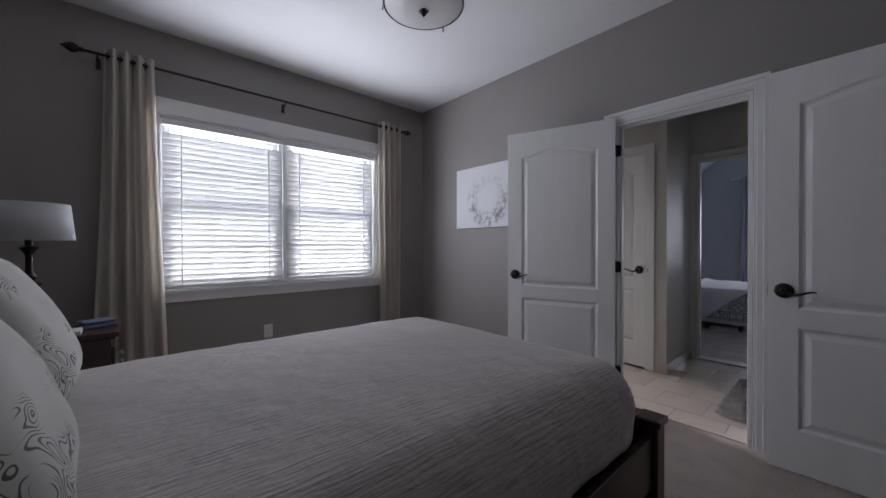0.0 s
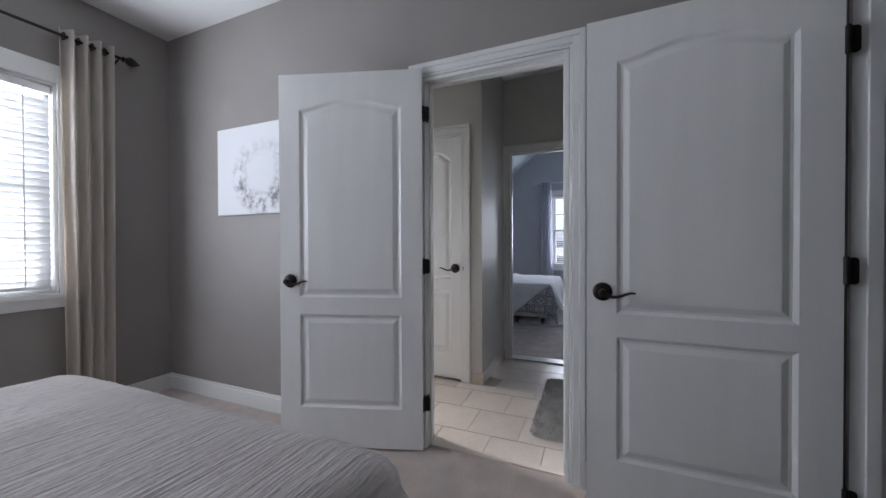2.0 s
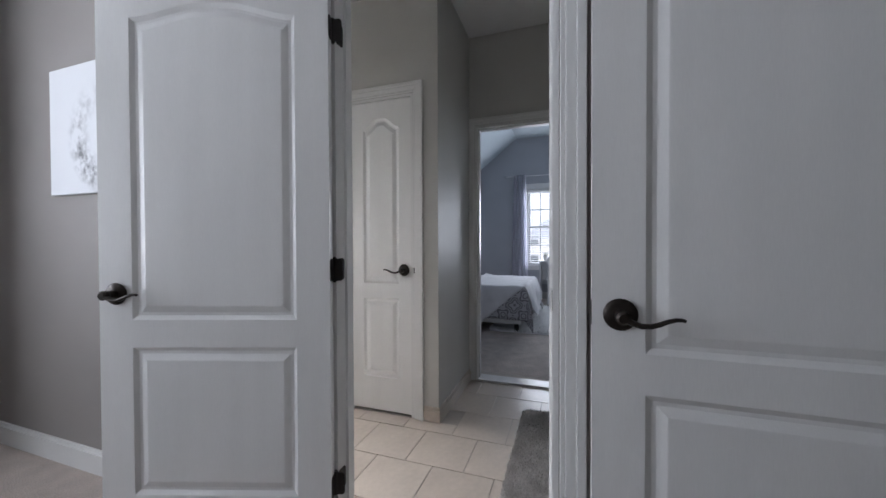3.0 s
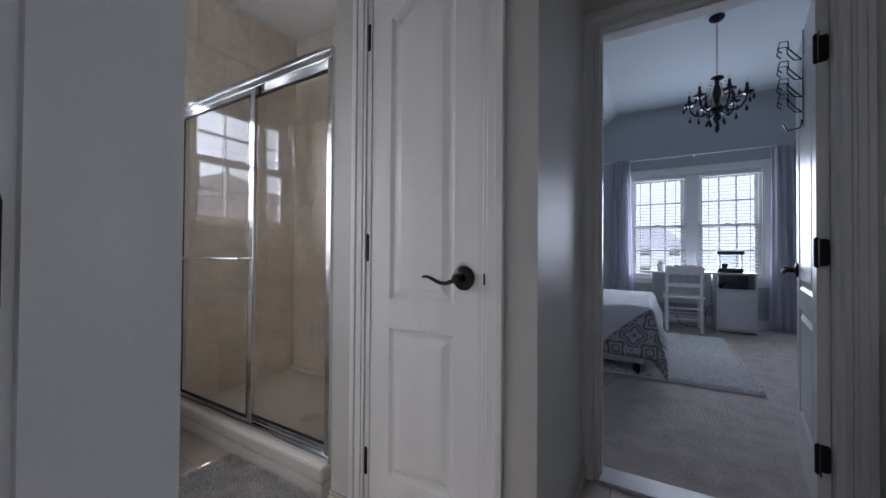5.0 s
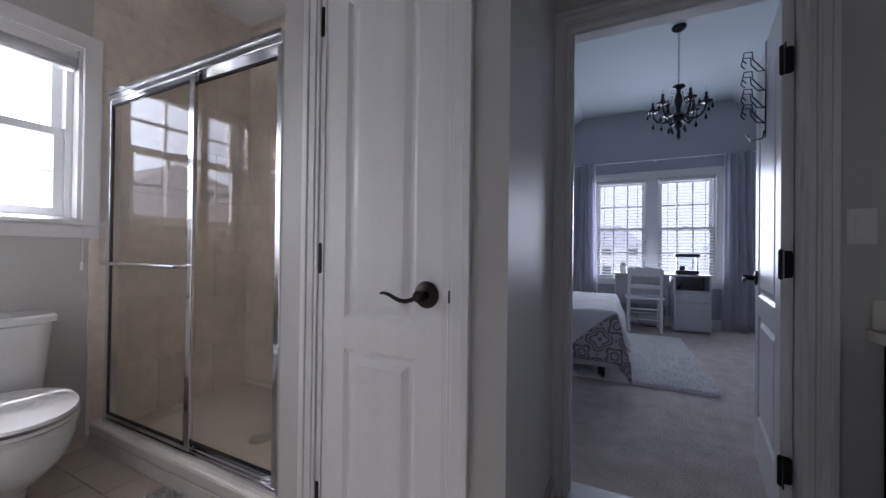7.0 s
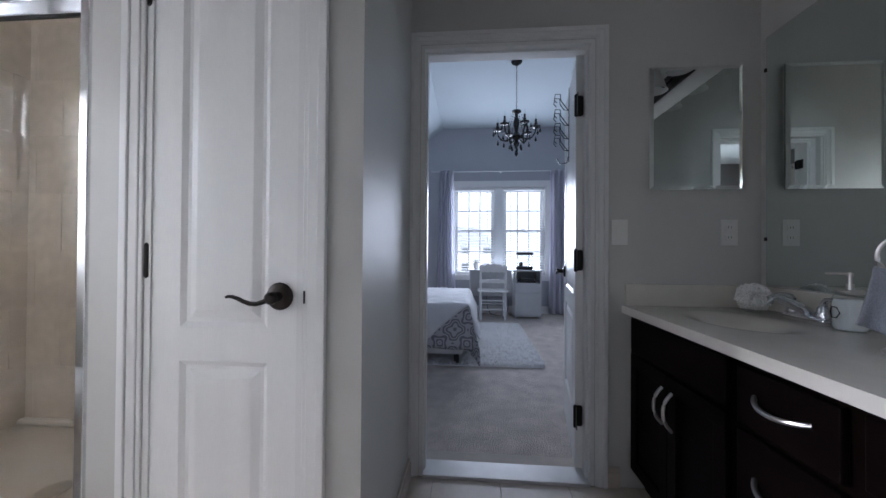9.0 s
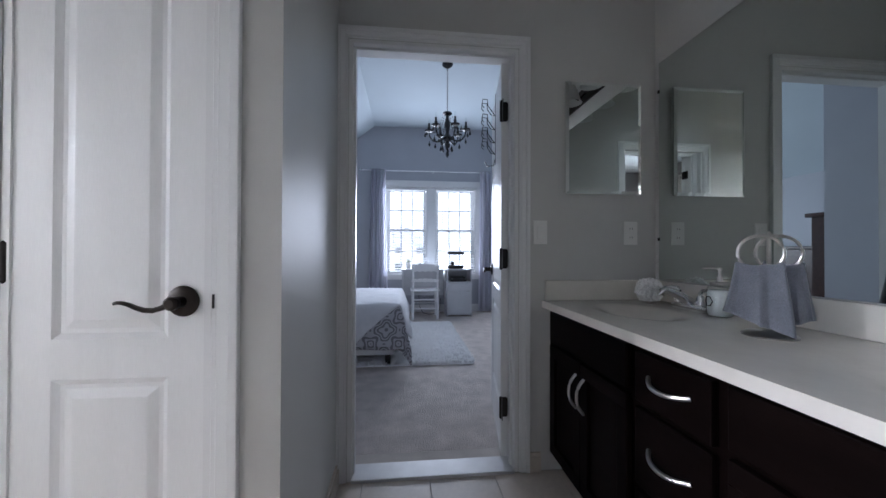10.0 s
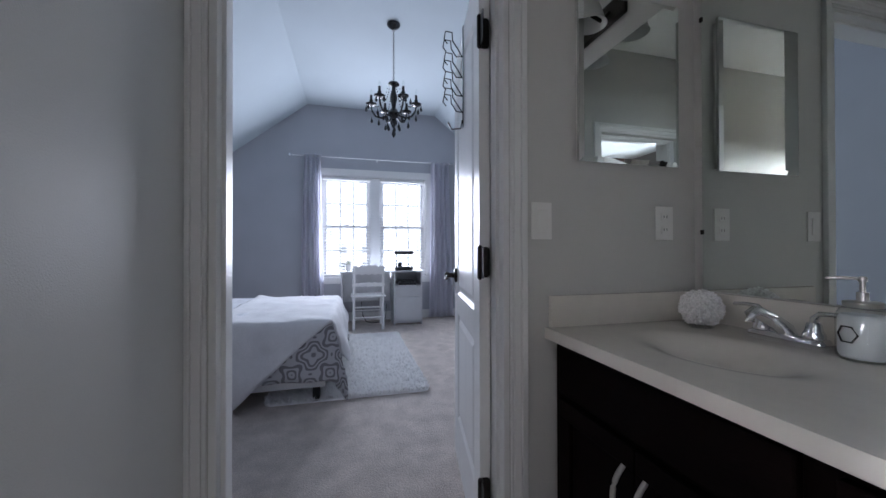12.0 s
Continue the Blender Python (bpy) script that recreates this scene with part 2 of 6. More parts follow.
def pattern_mat(name, pale, dark, kind):
    """Printed cloth: scrollwork for the pillows, an ogee lattice for the comforter."""
    m = bpy.data.materials.new(name)
    m.use_nodes = True
    n, link, b = nodes_of(m)
    b.inputs["Roughness"].default_value, b.inputs["Sheen Weight"].default_value = 0.9, 0.2
    tc = n.new("ShaderNodeTexCoord")
    ramp = n.new("ShaderNodeValToRGB")
    ramp.color_ramp.interpolation = "EASE"
    if kind == "scroll":
        noise_ = n.new("ShaderNodeTexNoise")
        noise_.inputs["Scale"].default_value, noise_.inputs["Detail"].default_value, noise_.inputs["Distortion"].default_value = 7.0, 1.5, 0.9
        link(tc.outputs["Object"], noise_.inputs["Vector"])
        w = n.new("ShaderNodeMath")
        w.operation = "SINE"
        k = n.new("ShaderNodeMath")
        k.operation = "MULTIPLY"
        k.inputs[1].default_value = 170.0
        link(noise_.outputs["Fac"], k.inputs[0])
        link(k.outputs[0], w.inputs[0])
        gate = n.new("ShaderNodeTexNoise")
        gate.inputs["Scale"].default_value = 7.0
        link(tc.outputs["Object"], gate.inputs["Vector"])
        g2 = n.new("ShaderNodeMath")
        g2.operation = "MULTIPLY_ADD"
        g2.inputs[1].default_value, g2.inputs[2].default_value = 7.0, -4.0
        link(gate.outputs["Fac"], g2.inputs[0])
        s = n.new("ShaderNodeMath")
        s.operation = "ADD"
        link(w.outputs[0], s.inputs[0])
        link(g2.outputs[0], s.inputs[1])
        link(s.outputs[0], ramp.inputs[0])
        e = ramp.color_ramp.elements
        e[0].position, e[1].position = 0.70, 1.0
        e[0].color, e[1].color = (*pale, 1), (*dark, 1)
    else:
        sep = n.new("ShaderNodeSeparateXYZ")
        link(tc.outputs["Object"], sep.inputs[0])

        def wave(sock, f, ph):
            k, c = n.new("ShaderNodeMath"), n.new("ShaderNodeMath")
            k.operation, c.operation = "MULTIPLY_ADD", "COSINE"
            k.inputs[1].default_value, k.inputs[2].default_value = f, ph
            link(sock, k.inputs[0])
            link(k.outputs[0], c.inputs[0])
            return c.outputs[0]

        def mix(a, c, op, v=None):
            k = n.new("ShaderNodeMath")
            k.operation = op
            link(a, k.inputs[0])
            if v is None:
                link(c, k.inputs[1])
            else:
                k.inputs[1].default_value = v
            return k.outputs[0]
        along = mix(sep.outputs[0], sep.outputs[1], "ADD")
        total = mix(wave(along, 24.0, 0.4), wave(sep.outputs[2], 26.0, 0.5), "ADD")
        fold = mix(wave(along, 48.0, 0.8), wave(sep.outputs[2], 52.0, 0.9), "MULTIPLY")
        small = mix(fold, None, "MULTIPLY", 0.55)
        rings = n.new("ShaderNodeMath")
        rings.operation = "SINE"
        link(mix(mix(total, small, "ADD"), None, "MULTIPLY", 6.2), rings.inputs[0])
        link(mix(rings.outputs[0], None, "ADD", 0.4), ramp.inputs[0])
        e = ramp.color_ramp.elements
        e[0].position, e[1].position = 0.25, 0.75
        e[0].color, e[1].color = (*dark, 1), (*pale, 1)
    link(ramp.outputs[0], b.inputs["Base Color"])
    return m


QUILT = quilt_mat()
SCROLL = pattern_mat("printed scroll cotton", (0.46, 0.45, 0.41), (0.07, 0.065, 0.06), "scroll")
OGEE = pattern_mat("grey ogee printed comforter", (0.52, 0.52, 0.55), (0.22, 0.215, 0.235), "ogee")


def art_mat():
    """A white canvas with a broken ring of grey brush marks, placed in the canvas's own frame."""
    m = bpy.data.materials.new("white canvas with grey brushed ring")
    m.use_nodes = True
    n, link, b = nodes_of(m)
    b.inputs["Roughness"].default_value = 0.7
    tc = n.new("ShaderNodeTexCoord")
    ns = n.new("ShaderNodeTexNoise")
    ns.inputs["Scale"].default_value, ns.inputs["Detail"].default_value = 26.0, 6
    link(tc.outputs["Object"], ns.inputs["Vector"])
    sep = n.new("ShaderNodeSeparateXYZ")
    link(tc.outputs["Object"], sep.inputs[0])
    ln = n.new("ShaderNodeVectorMath")
    ln.operation = "LENGTH"
    comb = n.new("ShaderNodeCombineXYZ")
    for s, off, d in ((1, 0.0, 0), (2, 0.03, 1)):
        k = n.new("ShaderNodeMath")
        k.operation = "ADD"
        k.inputs[1].default_value = off
        link(sep.outputs[s], k.inputs[0])
        link(k.outputs[0], comb.inputs[d])
    link(comb.outputs[0], ln.inputs[0])

    def step(a, op, v):
        k = n.new("ShaderNodeMath")
        k.operation = op
        link(a, k.inputs[0])
        if isinstance(v, float):
            k.inputs[1].default_value = v
        else:
            link(v, k.inputs[1])
        return k.outputs[0]
    ring = step(step(ln.outputs["Value"], "SUBTRACT", 0.20), "ABSOLUTE", 0.0)
    ring = step(step(ring, "MULTIPLY", -11.0), "ADD", 1.0)
    low = step(step(sep.outputs[2], "MULTIPLY", -2.0), "ADD", 0.45)
    fleck = step(step(ns.outputs["Fac"], "SUBTRACT", 0.40), "MULTIPLY", 7.0)
    v = step(step(step(ring, "MAXIMUM", 0.0), "MULTIPLY", fleck), "MULTIPLY", low)
    ramp = n.new("ShaderNodeValToRGB")
    ramp.color_ramp.elements[0].color = (0.74, 0.75, 0.77, 1)
    ramp.color_ramp.elements[1].color = (0.22, 0.22, 0.23, 1)
    link(v, ramp.inputs[0])
    link(ramp.outputs[0], b.inputs["Base Color"])
    return m


ART = art_mat()


# ---- shape helpers ----
def box(bm, x0, x1, y0, y1, z0, z1, bevel=0.0, seg=2):
    vs = [bm.verts.new((x, y, z)) for z in (z0, z1) for y in (y0, y1) for x in (x0, x1)]
    fs = [bm.faces.new([vs[i] for i in f]) for f in ((0, 2, 3, 1), (4, 5, 7, 6), (0, 1, 5, 4), (2, 6, 7, 3), (0, 4, 6, 2), (1, 3, 7, 5))]
    if bevel:
        es = list({e for f in fs for e in f.edges})
        bmesh.ops.bevel(bm, geom=es, offset=bevel, segments=seg, affect="EDGES", profile=0.5)
    return bm


def round_plate(bm, axis, n0, n1, a0, a1, z0, z1, r=0.011):
    """A thin plate with rounded corners, its face across x or y."""
    ring = []
    for ca, cz, start in ((a1 - r, z1 - r, 0), (a0 + r, z1 - r, 90), (a0 + r, z0 + r, 180), (a1 - r, z0 + r, 270)):
        for k in range(5):
            g = radians(start + 22.5 * k)
            ring.append((ca + r * math.cos(g), cz + r * math.sin(g)))
    lo, hi = ([bm.verts.new((n, a, z) if axis == "x" else (a, n, z)) for a, z in ring] for n in (n0, n1))
    bm.faces.new(lo[::-1])
    bm.faces.new(hi)
    for k in range(len(ring)):
        m = (k + 1) % len(ring)
        bm.faces.new((lo[k], lo[m], hi[m], hi[k]))
    return bm


def boxes(*rows, bevel=0.0):
    bm = bmesh.new()
    for r in rows:
        box(bm, *r, bevel=bevel)
    return bm


def lathe(bm, profile, n=24, at=(0, 0, 0), axis="z"):
    """Turns (radius, height) points round an axis."""
    rings = []
    for r, h in profile:
        ring = []
        for i in range(n):
            a = 2 * math.pi * i / n
            p = (r * math.cos(a), r * math.sin(a), h)
            p = {"z": p, "x": (p[2], p[0], p[1]), "y": (p[1], p[2], p[0])}[axis]
            ring.append(bm.verts.new((p[0] + at[0], p[1] + at[1], p[2] + at[2])))
        rings.append(ring)
    for a, c in zip(rings, rings[1:]):
        for i in range(n):
            bm.faces.new((a[i], a[(i + 1) % n], c[(i + 1) % n], c[i]))
    bm.faces.new(rings[0][::-1])
    bm.faces.new(rings[-1])
    return bm


def tube(bm, pts, r, n=8, r_end=None, flat=1.0):
    """A round bar along points; r_end tapers it, flat squeezes it upright."""
    pts = [Vector(p) for p in pts]
    rings = []
    for i, p in enumerate(pts):
        d = (pts[min(i + 1, len(pts) - 1)] - pts[max(i - 1, 0)]).normalized()
        up = Vector((0, 0, 1)) if abs(d.z) < 0.95 else Vector((1, 0, 0))
        s = d.cross(up).normalized()
        u = s.cross(d)
        rr = r if r_end is None else r + (r_end - r) * i / max(len(pts) - 1, 1)
        rings.append([bm.verts.new(p + s * (rr * math.cos(2 * math.pi * k / n)) + u * (rr * flat * math.sin(2 * math.pi * k / n))) for k in range(n)])
    for a, c in zip(rings, rings[1:]):
        for k in range(n):
            bm.faces.new((a[k], a[(k + 1) % n], c[(k + 1) % n], c[k]))
    bm.faces.new(rings[0][::-1])
    bm.faces.new(rings[-1])
    return bm


def arc(c, r, a0, a1, n=12, plane="xz"):
    out = []
    for i in range(n + 1):
        a = radians(a0 + (a1 - a0) * i / n)
        u, v = r * math.cos(a), r * math.sin(a)
        out.append({"xz": (c[0] + u, c[1], c[2] + v), "yz": (c[0], c[1] + u, c[2] + v), "xy": (c[0] + u, c[1] + v, c[2])}[plane])
    return out


def roundbox(bm, size, r, n=10, at=(0, 0, 0), bump=0.0, freq=3.0, top_only=False):
    """A box with rounded edges on an even grid, unevenly padded by bump."""
    hx, hy, hz = (s / 2 for s in size)
    seen = {}

    def vert(p):
        key = tuple(round(c, 4) for c in p)
        if key not in seen:
            q = Vector(max(-h + r, min(h - r, c)) for c, h in zip(p, (hx, hy, hz)))
            d = Vector(p) - q
            out = q + (d.normalized() * r if d.length > 1e-9 else d)
            if bump:
                k = noise.noise(Vector(out) * freq + Vector(at)) * bump
                out += Vector((0.3 * k, 0.3 * k, k if not top_only or out.z > 0 else 0))
            seen[key] = bm.verts.new(out + Vector(at))
        return seen[key]

    ts = [math.sin(math.pi / 2 * (2 * i / n - 1)) for i in range(n + 1)]
    for ax in range(3):
        for sg in (-1, 1):
            def p(i, j):
                c = [0, 0, 0]
                c[ax], c[(ax + 1) % 3], c[(ax + 2) % 3] = sg, ts[i], ts[j]
                return (c[0] * hx, c[1] * hy, c[2] * hz)
            for i in range(n):
                for j in range(n):
                    q = [vert(p(i, j)), vert(p(i + 1, j)), vert(p(i + 1, j + 1)), vert(p(i, j + 1))]
                    if len(set(q)) == 4:
                        bm.faces.new(q if sg > 0 else q[::-1])
    return bm


def part(name, bm, material, parent=None, label="", smooth=False, kind=""):
    """Links a bmesh as one mesh object under a thing or a part."""
    bmesh.ops.recalc_face_normals(bm, faces=bm.faces)
    me = bpy.data.meshes.new(name)
    bm.to_mesh(me)
    bm.free()
    me.materials.append(material)
    if smooth:
        me.shade_smooth()
        me.set_sharp_from_angle(angle=radians(38))
    ob = new(name, me)
    ob.parent = parent
    return tagged(ob, label=label, kind=kind)


def thing(name, at, label, category, turn=0.0, group=""):
    ob = new(name)
    ob.empty_display_size = 0.1
    ob.matrix_world = pose(*at, 0, 0, turn)
    return tagged(ob, label, category, group)


def setting(name, bm, material, label="", category="", smooth=False):
    return tagged(part(name, bm, material, None, smooth=smooth), label, category, kind="structure")


def wall_with_holes(axis, at, thick, a0, a1, z0, z1, holes):
    """A wall across x or y at its near face, with openings (a0, a1, z0, z1) right through it, cut into upright and level runs."""
    bm = bmesh.new()
    cuts = sorted({a0, a1, *[c for h in holes for c in h[:2]]})

    def put(p, q, lo, hi):
        if hi - lo > 1e-4 and q - p > 1e-4:
            if axis == "x":
                box(bm, at, at + thick, p, q, lo, hi)
            else:
                box(bm, p, q, at, at + thick, lo, hi)
    for p, q in zip(cuts, cuts[1:]):
        z = z0
        for h in sorted((h for h in holes if h[0] <= p and q <= h[1]), key=lambda h: h[2]):
            put(p, q, z, h[2])
            z = h[3]
        put(p, q, z, z1)
    bmesh.ops.remove_doubles(bm, verts=bm.verts, dist=1e-5)
    return bm


# ---- the large structure ----
CEIL_Z = 2.74
E1, N1, S1, W1 = 4.095, 5.84, 1.93, 0.35          # first bedroom's wall faces
EB, SB, NB = 5.825, 2.0, 3.56                     # bath: east, south, hall's north face
CL = 5.08                                         # linen closet's face
E2, S2, N2, FLAT = 10.45, 0.3, 5.4, 3.24          # second bedroom

setting("ground", boxes((-80, 90, -80, 90, -3.2, -3.0)), GRASS, "brown green lawn round the house", "ground")
setting("floor_bedroom", boxes((W1 - 0.15, 4.16, 0.6, N1 + 0.15, -0.2, 0.0)), CARPET, "beige cut-pile bedroom carpet", "floor")
setting("floor_bath_base", boxes((4.16, 6.05, SB - 0.12, N1 + 0.15, -0.2, -0.006)), GROUT, "grey grout bed under the bath tiles", "floor")
setting("floor_second_bedroom", boxes((5.945, E2 + 0.15, S2 - 0.12, N2 + 0.12, -0.2, -0.008)), CARPET_GREY, "grey-beige cut-pile carpet of the second bedroom", "floor")
setting("ceiling_bedroom", boxes((W1 - 0.15, 4.155, 0.6, N1 + 0.15, CEIL_Z, CEIL_Z + 0.15)), CEIL, "flat white painted ceiling", "ceiling")
setting("ceiling_bath", boxes((4.155, 6.15, SB - 0.12, N1 + 0.15, CEIL_Z, CEIL_Z + 0.15)), CEIL, "flat white bath ceiling", "ceiling")

WIN1 = (1.62, 3.45, 0.83, 2.14)
WINB = (4.345, 5.07, 1.19, 2.09)
WIN2 = (2.0, 3.61, 0.66, 2.205)
setting("wall_north", wall_with_holes("y", N1, 0.15, W1 - 0.15, 4.155, 0, CEIL_Z, [WIN1]), WALL, "greige painted outer wall with the wide window", "wall")
setting("wall_bath_north", wall_with_holes("y", N1, 0.15, 4.155, 6.15, 0, CEIL_Z, [WINB]), WALL_BATH, "warm grey outer wall with the bath window", "wall")
setting("wall_west", boxes((W1 - 0.15, W1, 0.6, N1, 0, CEIL_Z)), WALL, "greige painted wall behind the bed", "wall")
setting("wall_south", wall_with_holes("y", S1 - 0.12, 0.12, W1, E1, 0, CEIL_Z, [(3.20, 3.99, 0, 2.05)]), WALL, "greige painted wall with the entry doorway", "wall")
setting("wall_hall", boxes((W1, 4.155, 0.6, 0.72, 0, CEIL_Z)), WALL, "greige painted wall of the passage outside", "wall")
setting("wall_east", wall_with_holes("x", E1, 0.06, 0.6, N1, 0, CEIL_Z, [(2.84, 3.60, 0, 2.035)]), WALL, "greige painted wall with the bath doorway", "wall")
setting("wall_bath_west", wall_with_holes("x", E1 + 0.06, 0.085, SB, N1, 0, CEIL_Z, [(2.84, 3.64, 0, 2.035)]), WALL_BATH, "warm grey bath side of the doorway wall", "wall")
setting("wall_bath_south", boxes((4.155, 5.945, SB - 0.12, SB, 0, CEIL_Z)), WALL_BATH, "warm grey painted wall behind the vanity", "wall")
setting("wall_bath_east", wall_with_holes("x", EB, 0.06, SB, NB + 0.12, 0, CEIL_Z, [(2.712, 3.512, 0, 2.035)]), WALL_BATH, "warm grey painted wall with the second bedroom's doorway", "wall")
setting("wall_second_west", wall_with_holes("x", EB + 0.06, 0.06, S2, NB + 0.24, 0, 3.35, [(2.712, 3.512, 0, 2.035)]), WALL_BLUE, "blue-grey bedroom side of the doorway wall", "wall")
setting("wall_closet_side", boxes((CL + 0.1, EB, NB, NB + 0.12, 0, CEIL_Z)), WALL_BATH, "warm grey wall of the short hall beside the linen closet", "wall")
setting("wall_closet_front", wall_with_holes("x", CL, 0.1, NB, 4.36, 0, CEIL_Z, [(3.725, 4.185, 0, 2.035)]), WALL_BATH, "warm grey wall with the narrow linen closet door", "wall")
setting("wall_closet_back", boxes((CL + 0.1, 6.02, 4.36, 4.45, 0, CEIL_Z)), WALL_BATH, "wall between linen closet and shower", "wall")
setting("wall_shower_east", boxes((6.02, 6.12, 4.36, N1, 0, CEIL_Z)), TRAVERTINE, "beige wall behind the shower", "wall")
setting("wall_second_closet", boxes((6.12, 6.45, NB + 0.24, N2, 0, 3.35), (5.945, 6.12, NB + 0.24, 4.36, 0, 3.35)), WALL_BLUE, "blue-grey closet wall in the second bedroom", "wall")
setting("wall_second_north", boxes((6.45, E2, N2, N2 + 0.12, 0, 2.2)), WALL_BLUE, "blue-grey low wall behind the bed", "wall")
setting("wall_second_south", boxes((5.945, E2, S2 - 0.12, S2, 0, 2.2)), WALL_BLUE, "blue-grey low side wall", "wall")
setting("wall_second_east", wall_with_holes("x", E2, 0.15, S2 - 0.12, N2 + 0.12, 0, 3.4, [WIN2]), WALL_BLUE, "blue-grey gable wall with a double window", "wall")


def vault():
    """The flat strip and the two slopes of the second bedroom's ceiling."""
    bm = bmesh.new()
    k = 0.79
    line = [(S2 - 0.2, FLAT - k * (1.86 - S2 + 0.2)), (1.86, FLAT), (3.795, FLAT), (N2 + 0.2, FLAT - k * (N2 + 0.2 - 3.795))]
    for x in (5.945, E2):
        for up in (0, 0.14):
            for y, z in line:
                bm.verts.new((6.33 if x < 6 and y > 5 else x, y, z + up))
    bm.verts.ensure_lookup_table()
    v = bm.verts
    for i in range(3):
        bm.faces.new((v[i], v[i + 1], v[i + 9], v[i + 8]))
        bm.faces.new((v[i + 4], v[i + 12], v[i + 13], v[i + 5]))
        bm.faces.new((v[i], v[i + 4], v[i + 5], v[i + 1]))
        bm.faces.new((v[i + 8], v[i + 9], v[i + 13], v[i + 12]))
    bm.faces.new((v[0], v[8], v[12], v[4]))
    bm.faces.new((v[3], v[7], v[15], v[11]))
    return bm


setting("ceiling_second_bedroom", vault(), CEIL_BLUE, "pale vaulted ceiling with two slopes", "ceiling")
# roof overhang outside the north windows, unseen, its depth set to trim the sun to a strip, and the house's own roof
EAVE_Y = 6.81
setting("eave", boxes((-1.0, 6.6, N1 + 0.15, EAVE_Y, 2.95, 3.1), (-1.0, 6.6, 0.0, EAVE_Y, 3.1, 3.2)), WHITE, "unseen white boxed roof overhang that trims the sun to a strip", "eave")

# the setting's trim
BASE = [("x", E1, 3.675, N1, -1), ("x", E1, S1, 2.765, -1), ("y", N1, W1, E1 - 0.014, -1), ("x", W1, S1, N1, 1), ("y", S1, W1, 3.13, 1)]
BASE_B = [("x", CL, NB - 0.012, 3.655, -1), ("y", NB, CL, EB - 0.012, -1), ("x", CL, 4.255, 4.36, -1), ("x", EB, 2.6, 2.66, -1), ("x", 4.24, 3.72, N1, 1), ("y", N1, 4.254, 5.1, -1), ("x", 4.24, 2.6, 2.765, 1)]
BASE_2 = [("x", E2, S2, N2, -1), ("y", N2, 6.45, E2 - 0.014, -1), ("y", S2, 5.96, E2 - 0.014, 1), ("x", 5.945, S2 + 0.014, 2.66, 1)]


def skirting(rows, h):
    bm = bmesh.new()
    for ax, at, a0, a1, sg in rows:
        for t, lo, hi in ((0.014, 0.0, h - 0.02), (0.008, h - 0.02, h)):
            if ax == "x":
                box(bm, min(at, at + sg * t), max(at, at + sg * t), a0, a1, lo, hi)
            else:
                box(bm, a0, a1, min(at, at + sg * t), max(at, at + sg * t), lo, hi)
    return bm


setting("baseboard_bedroom", skirting(BASE, 0.115), WHITE, "white stepped baseboard", "baseboard")
setting("baseboard_bath", skirting(BASE_B, 0.09), TILE, "beige tile baseboard of the bath", "baseboard")
setting("baseboard_second_bedroom", skirting(BASE_2, 0.13), WHITE, "white stepped baseboard of the second bedroom", "baseboard")


def casing(name, axis, at, sg, a0, a1, top, label, w=0.075, sides=(True, True)):
    """Stepped white trim round a doorway on one wall face; sg is the way it stands out."""
    bm = bmesh.new()

    def run(p, q, lo, hi, t):
        n0, n1 = sorted((at, at + sg * t))
        if axis == "x":
            box(bm, n0, n1, p, q, lo, hi, bevel=0.002, seg=1)
        else:
            box(bm, p, q, n0, n1, lo, hi, bevel=0.002, seg=1)
    for d0, d1, t in ((0.004, 0.25 * w, 0.009), (0.25 * w, 0.66 * w, 0.013), (0.66 * w, w, 0.019)):
        if sides[0]:
            run(a0 - d1, a0 - d0, 0, top + d1, t)
        if sides[1]:
            run(a1 + d0, a1 + d1, 0, top + d1, t)
        run(a0 - d0, a1 + d0, top + d0, top + d1, t)
    return setting(name, bm, WHITE, label, "door trim")


def jamb(name, axis, n0, n1, a0, a1, top, label, stop=0.0):
    """The lining of a doorway with its stop bead."""
    bm = bmesh.new()
    rows = [(a0 - 0.001, a0 + 0.016, 0, top), (a1 - 0.016, a1 + 0.001, 0, top), (a0 + 0.016, a1 - 0.016, top - 0.016, top + 0.001)]
    s0 = n0 + stop
    rows2 = [(a0 + 0.016, a0 + 0.027, 0, top - 0.027), (a1 - 0.027, a1 - 0.016, 0, top - 0.027), (a0 + 0.016, a1 - 0.016, top - 0.027, top - 0.016)]
    for p, q, lo, hi in rows:
        box(bm, *((n0, n1, p, q) if axis == "x" else (p, q, n0, n1)), lo, hi)
    for p, q, lo, hi in rows2:
        box(bm, *((s0, s0 + 0.035, p, q) if axis == "x" else (p, q, s0, s0 + 0.035)), lo, hi)
    return setting(name, bm, WHITE, label, "door frame")


casing("trim_bath_door_bedroom", "x", E1, -1, 2.84, 3.60, 2.035, "white stepped casing round the bath doorway")
casing("trim_bath_door_inside", "x", 4.24, 1, 2.84, 3.641, 2.035, "white casing on the bath side")
setting("door_frame_return", boxes((4.157, 4.195, 3.6015, 3.639, 0, 2.034), (4.196, 4.241, 3.624, 3.6395, 0, 2.034)), WHITE, "white painted return of the bath doorway", "door frame")
jamb_1 = jamb("door_frame_1", "x", E1 - 0.002, 4.195, 2.84, 3.60, 2.035, "white painted door lining", stop=0.05)
casing("trim_closet_door", "x", CL, -1, 3.725, 4.185, 2.035, "white casing round the linen closet door", w=0.068)
jamb_2 = jamb("door_frame_2", "x", CL - 0.002, CL + 0.1, 3.725, 4.185, 2.035, "white closet door lining", stop=0.042)
casing("trim_second_door", "x", EB, -1, 2.712, 3.512, 2.035, "white stepped casing round the bedroom doorway", w=0.056)
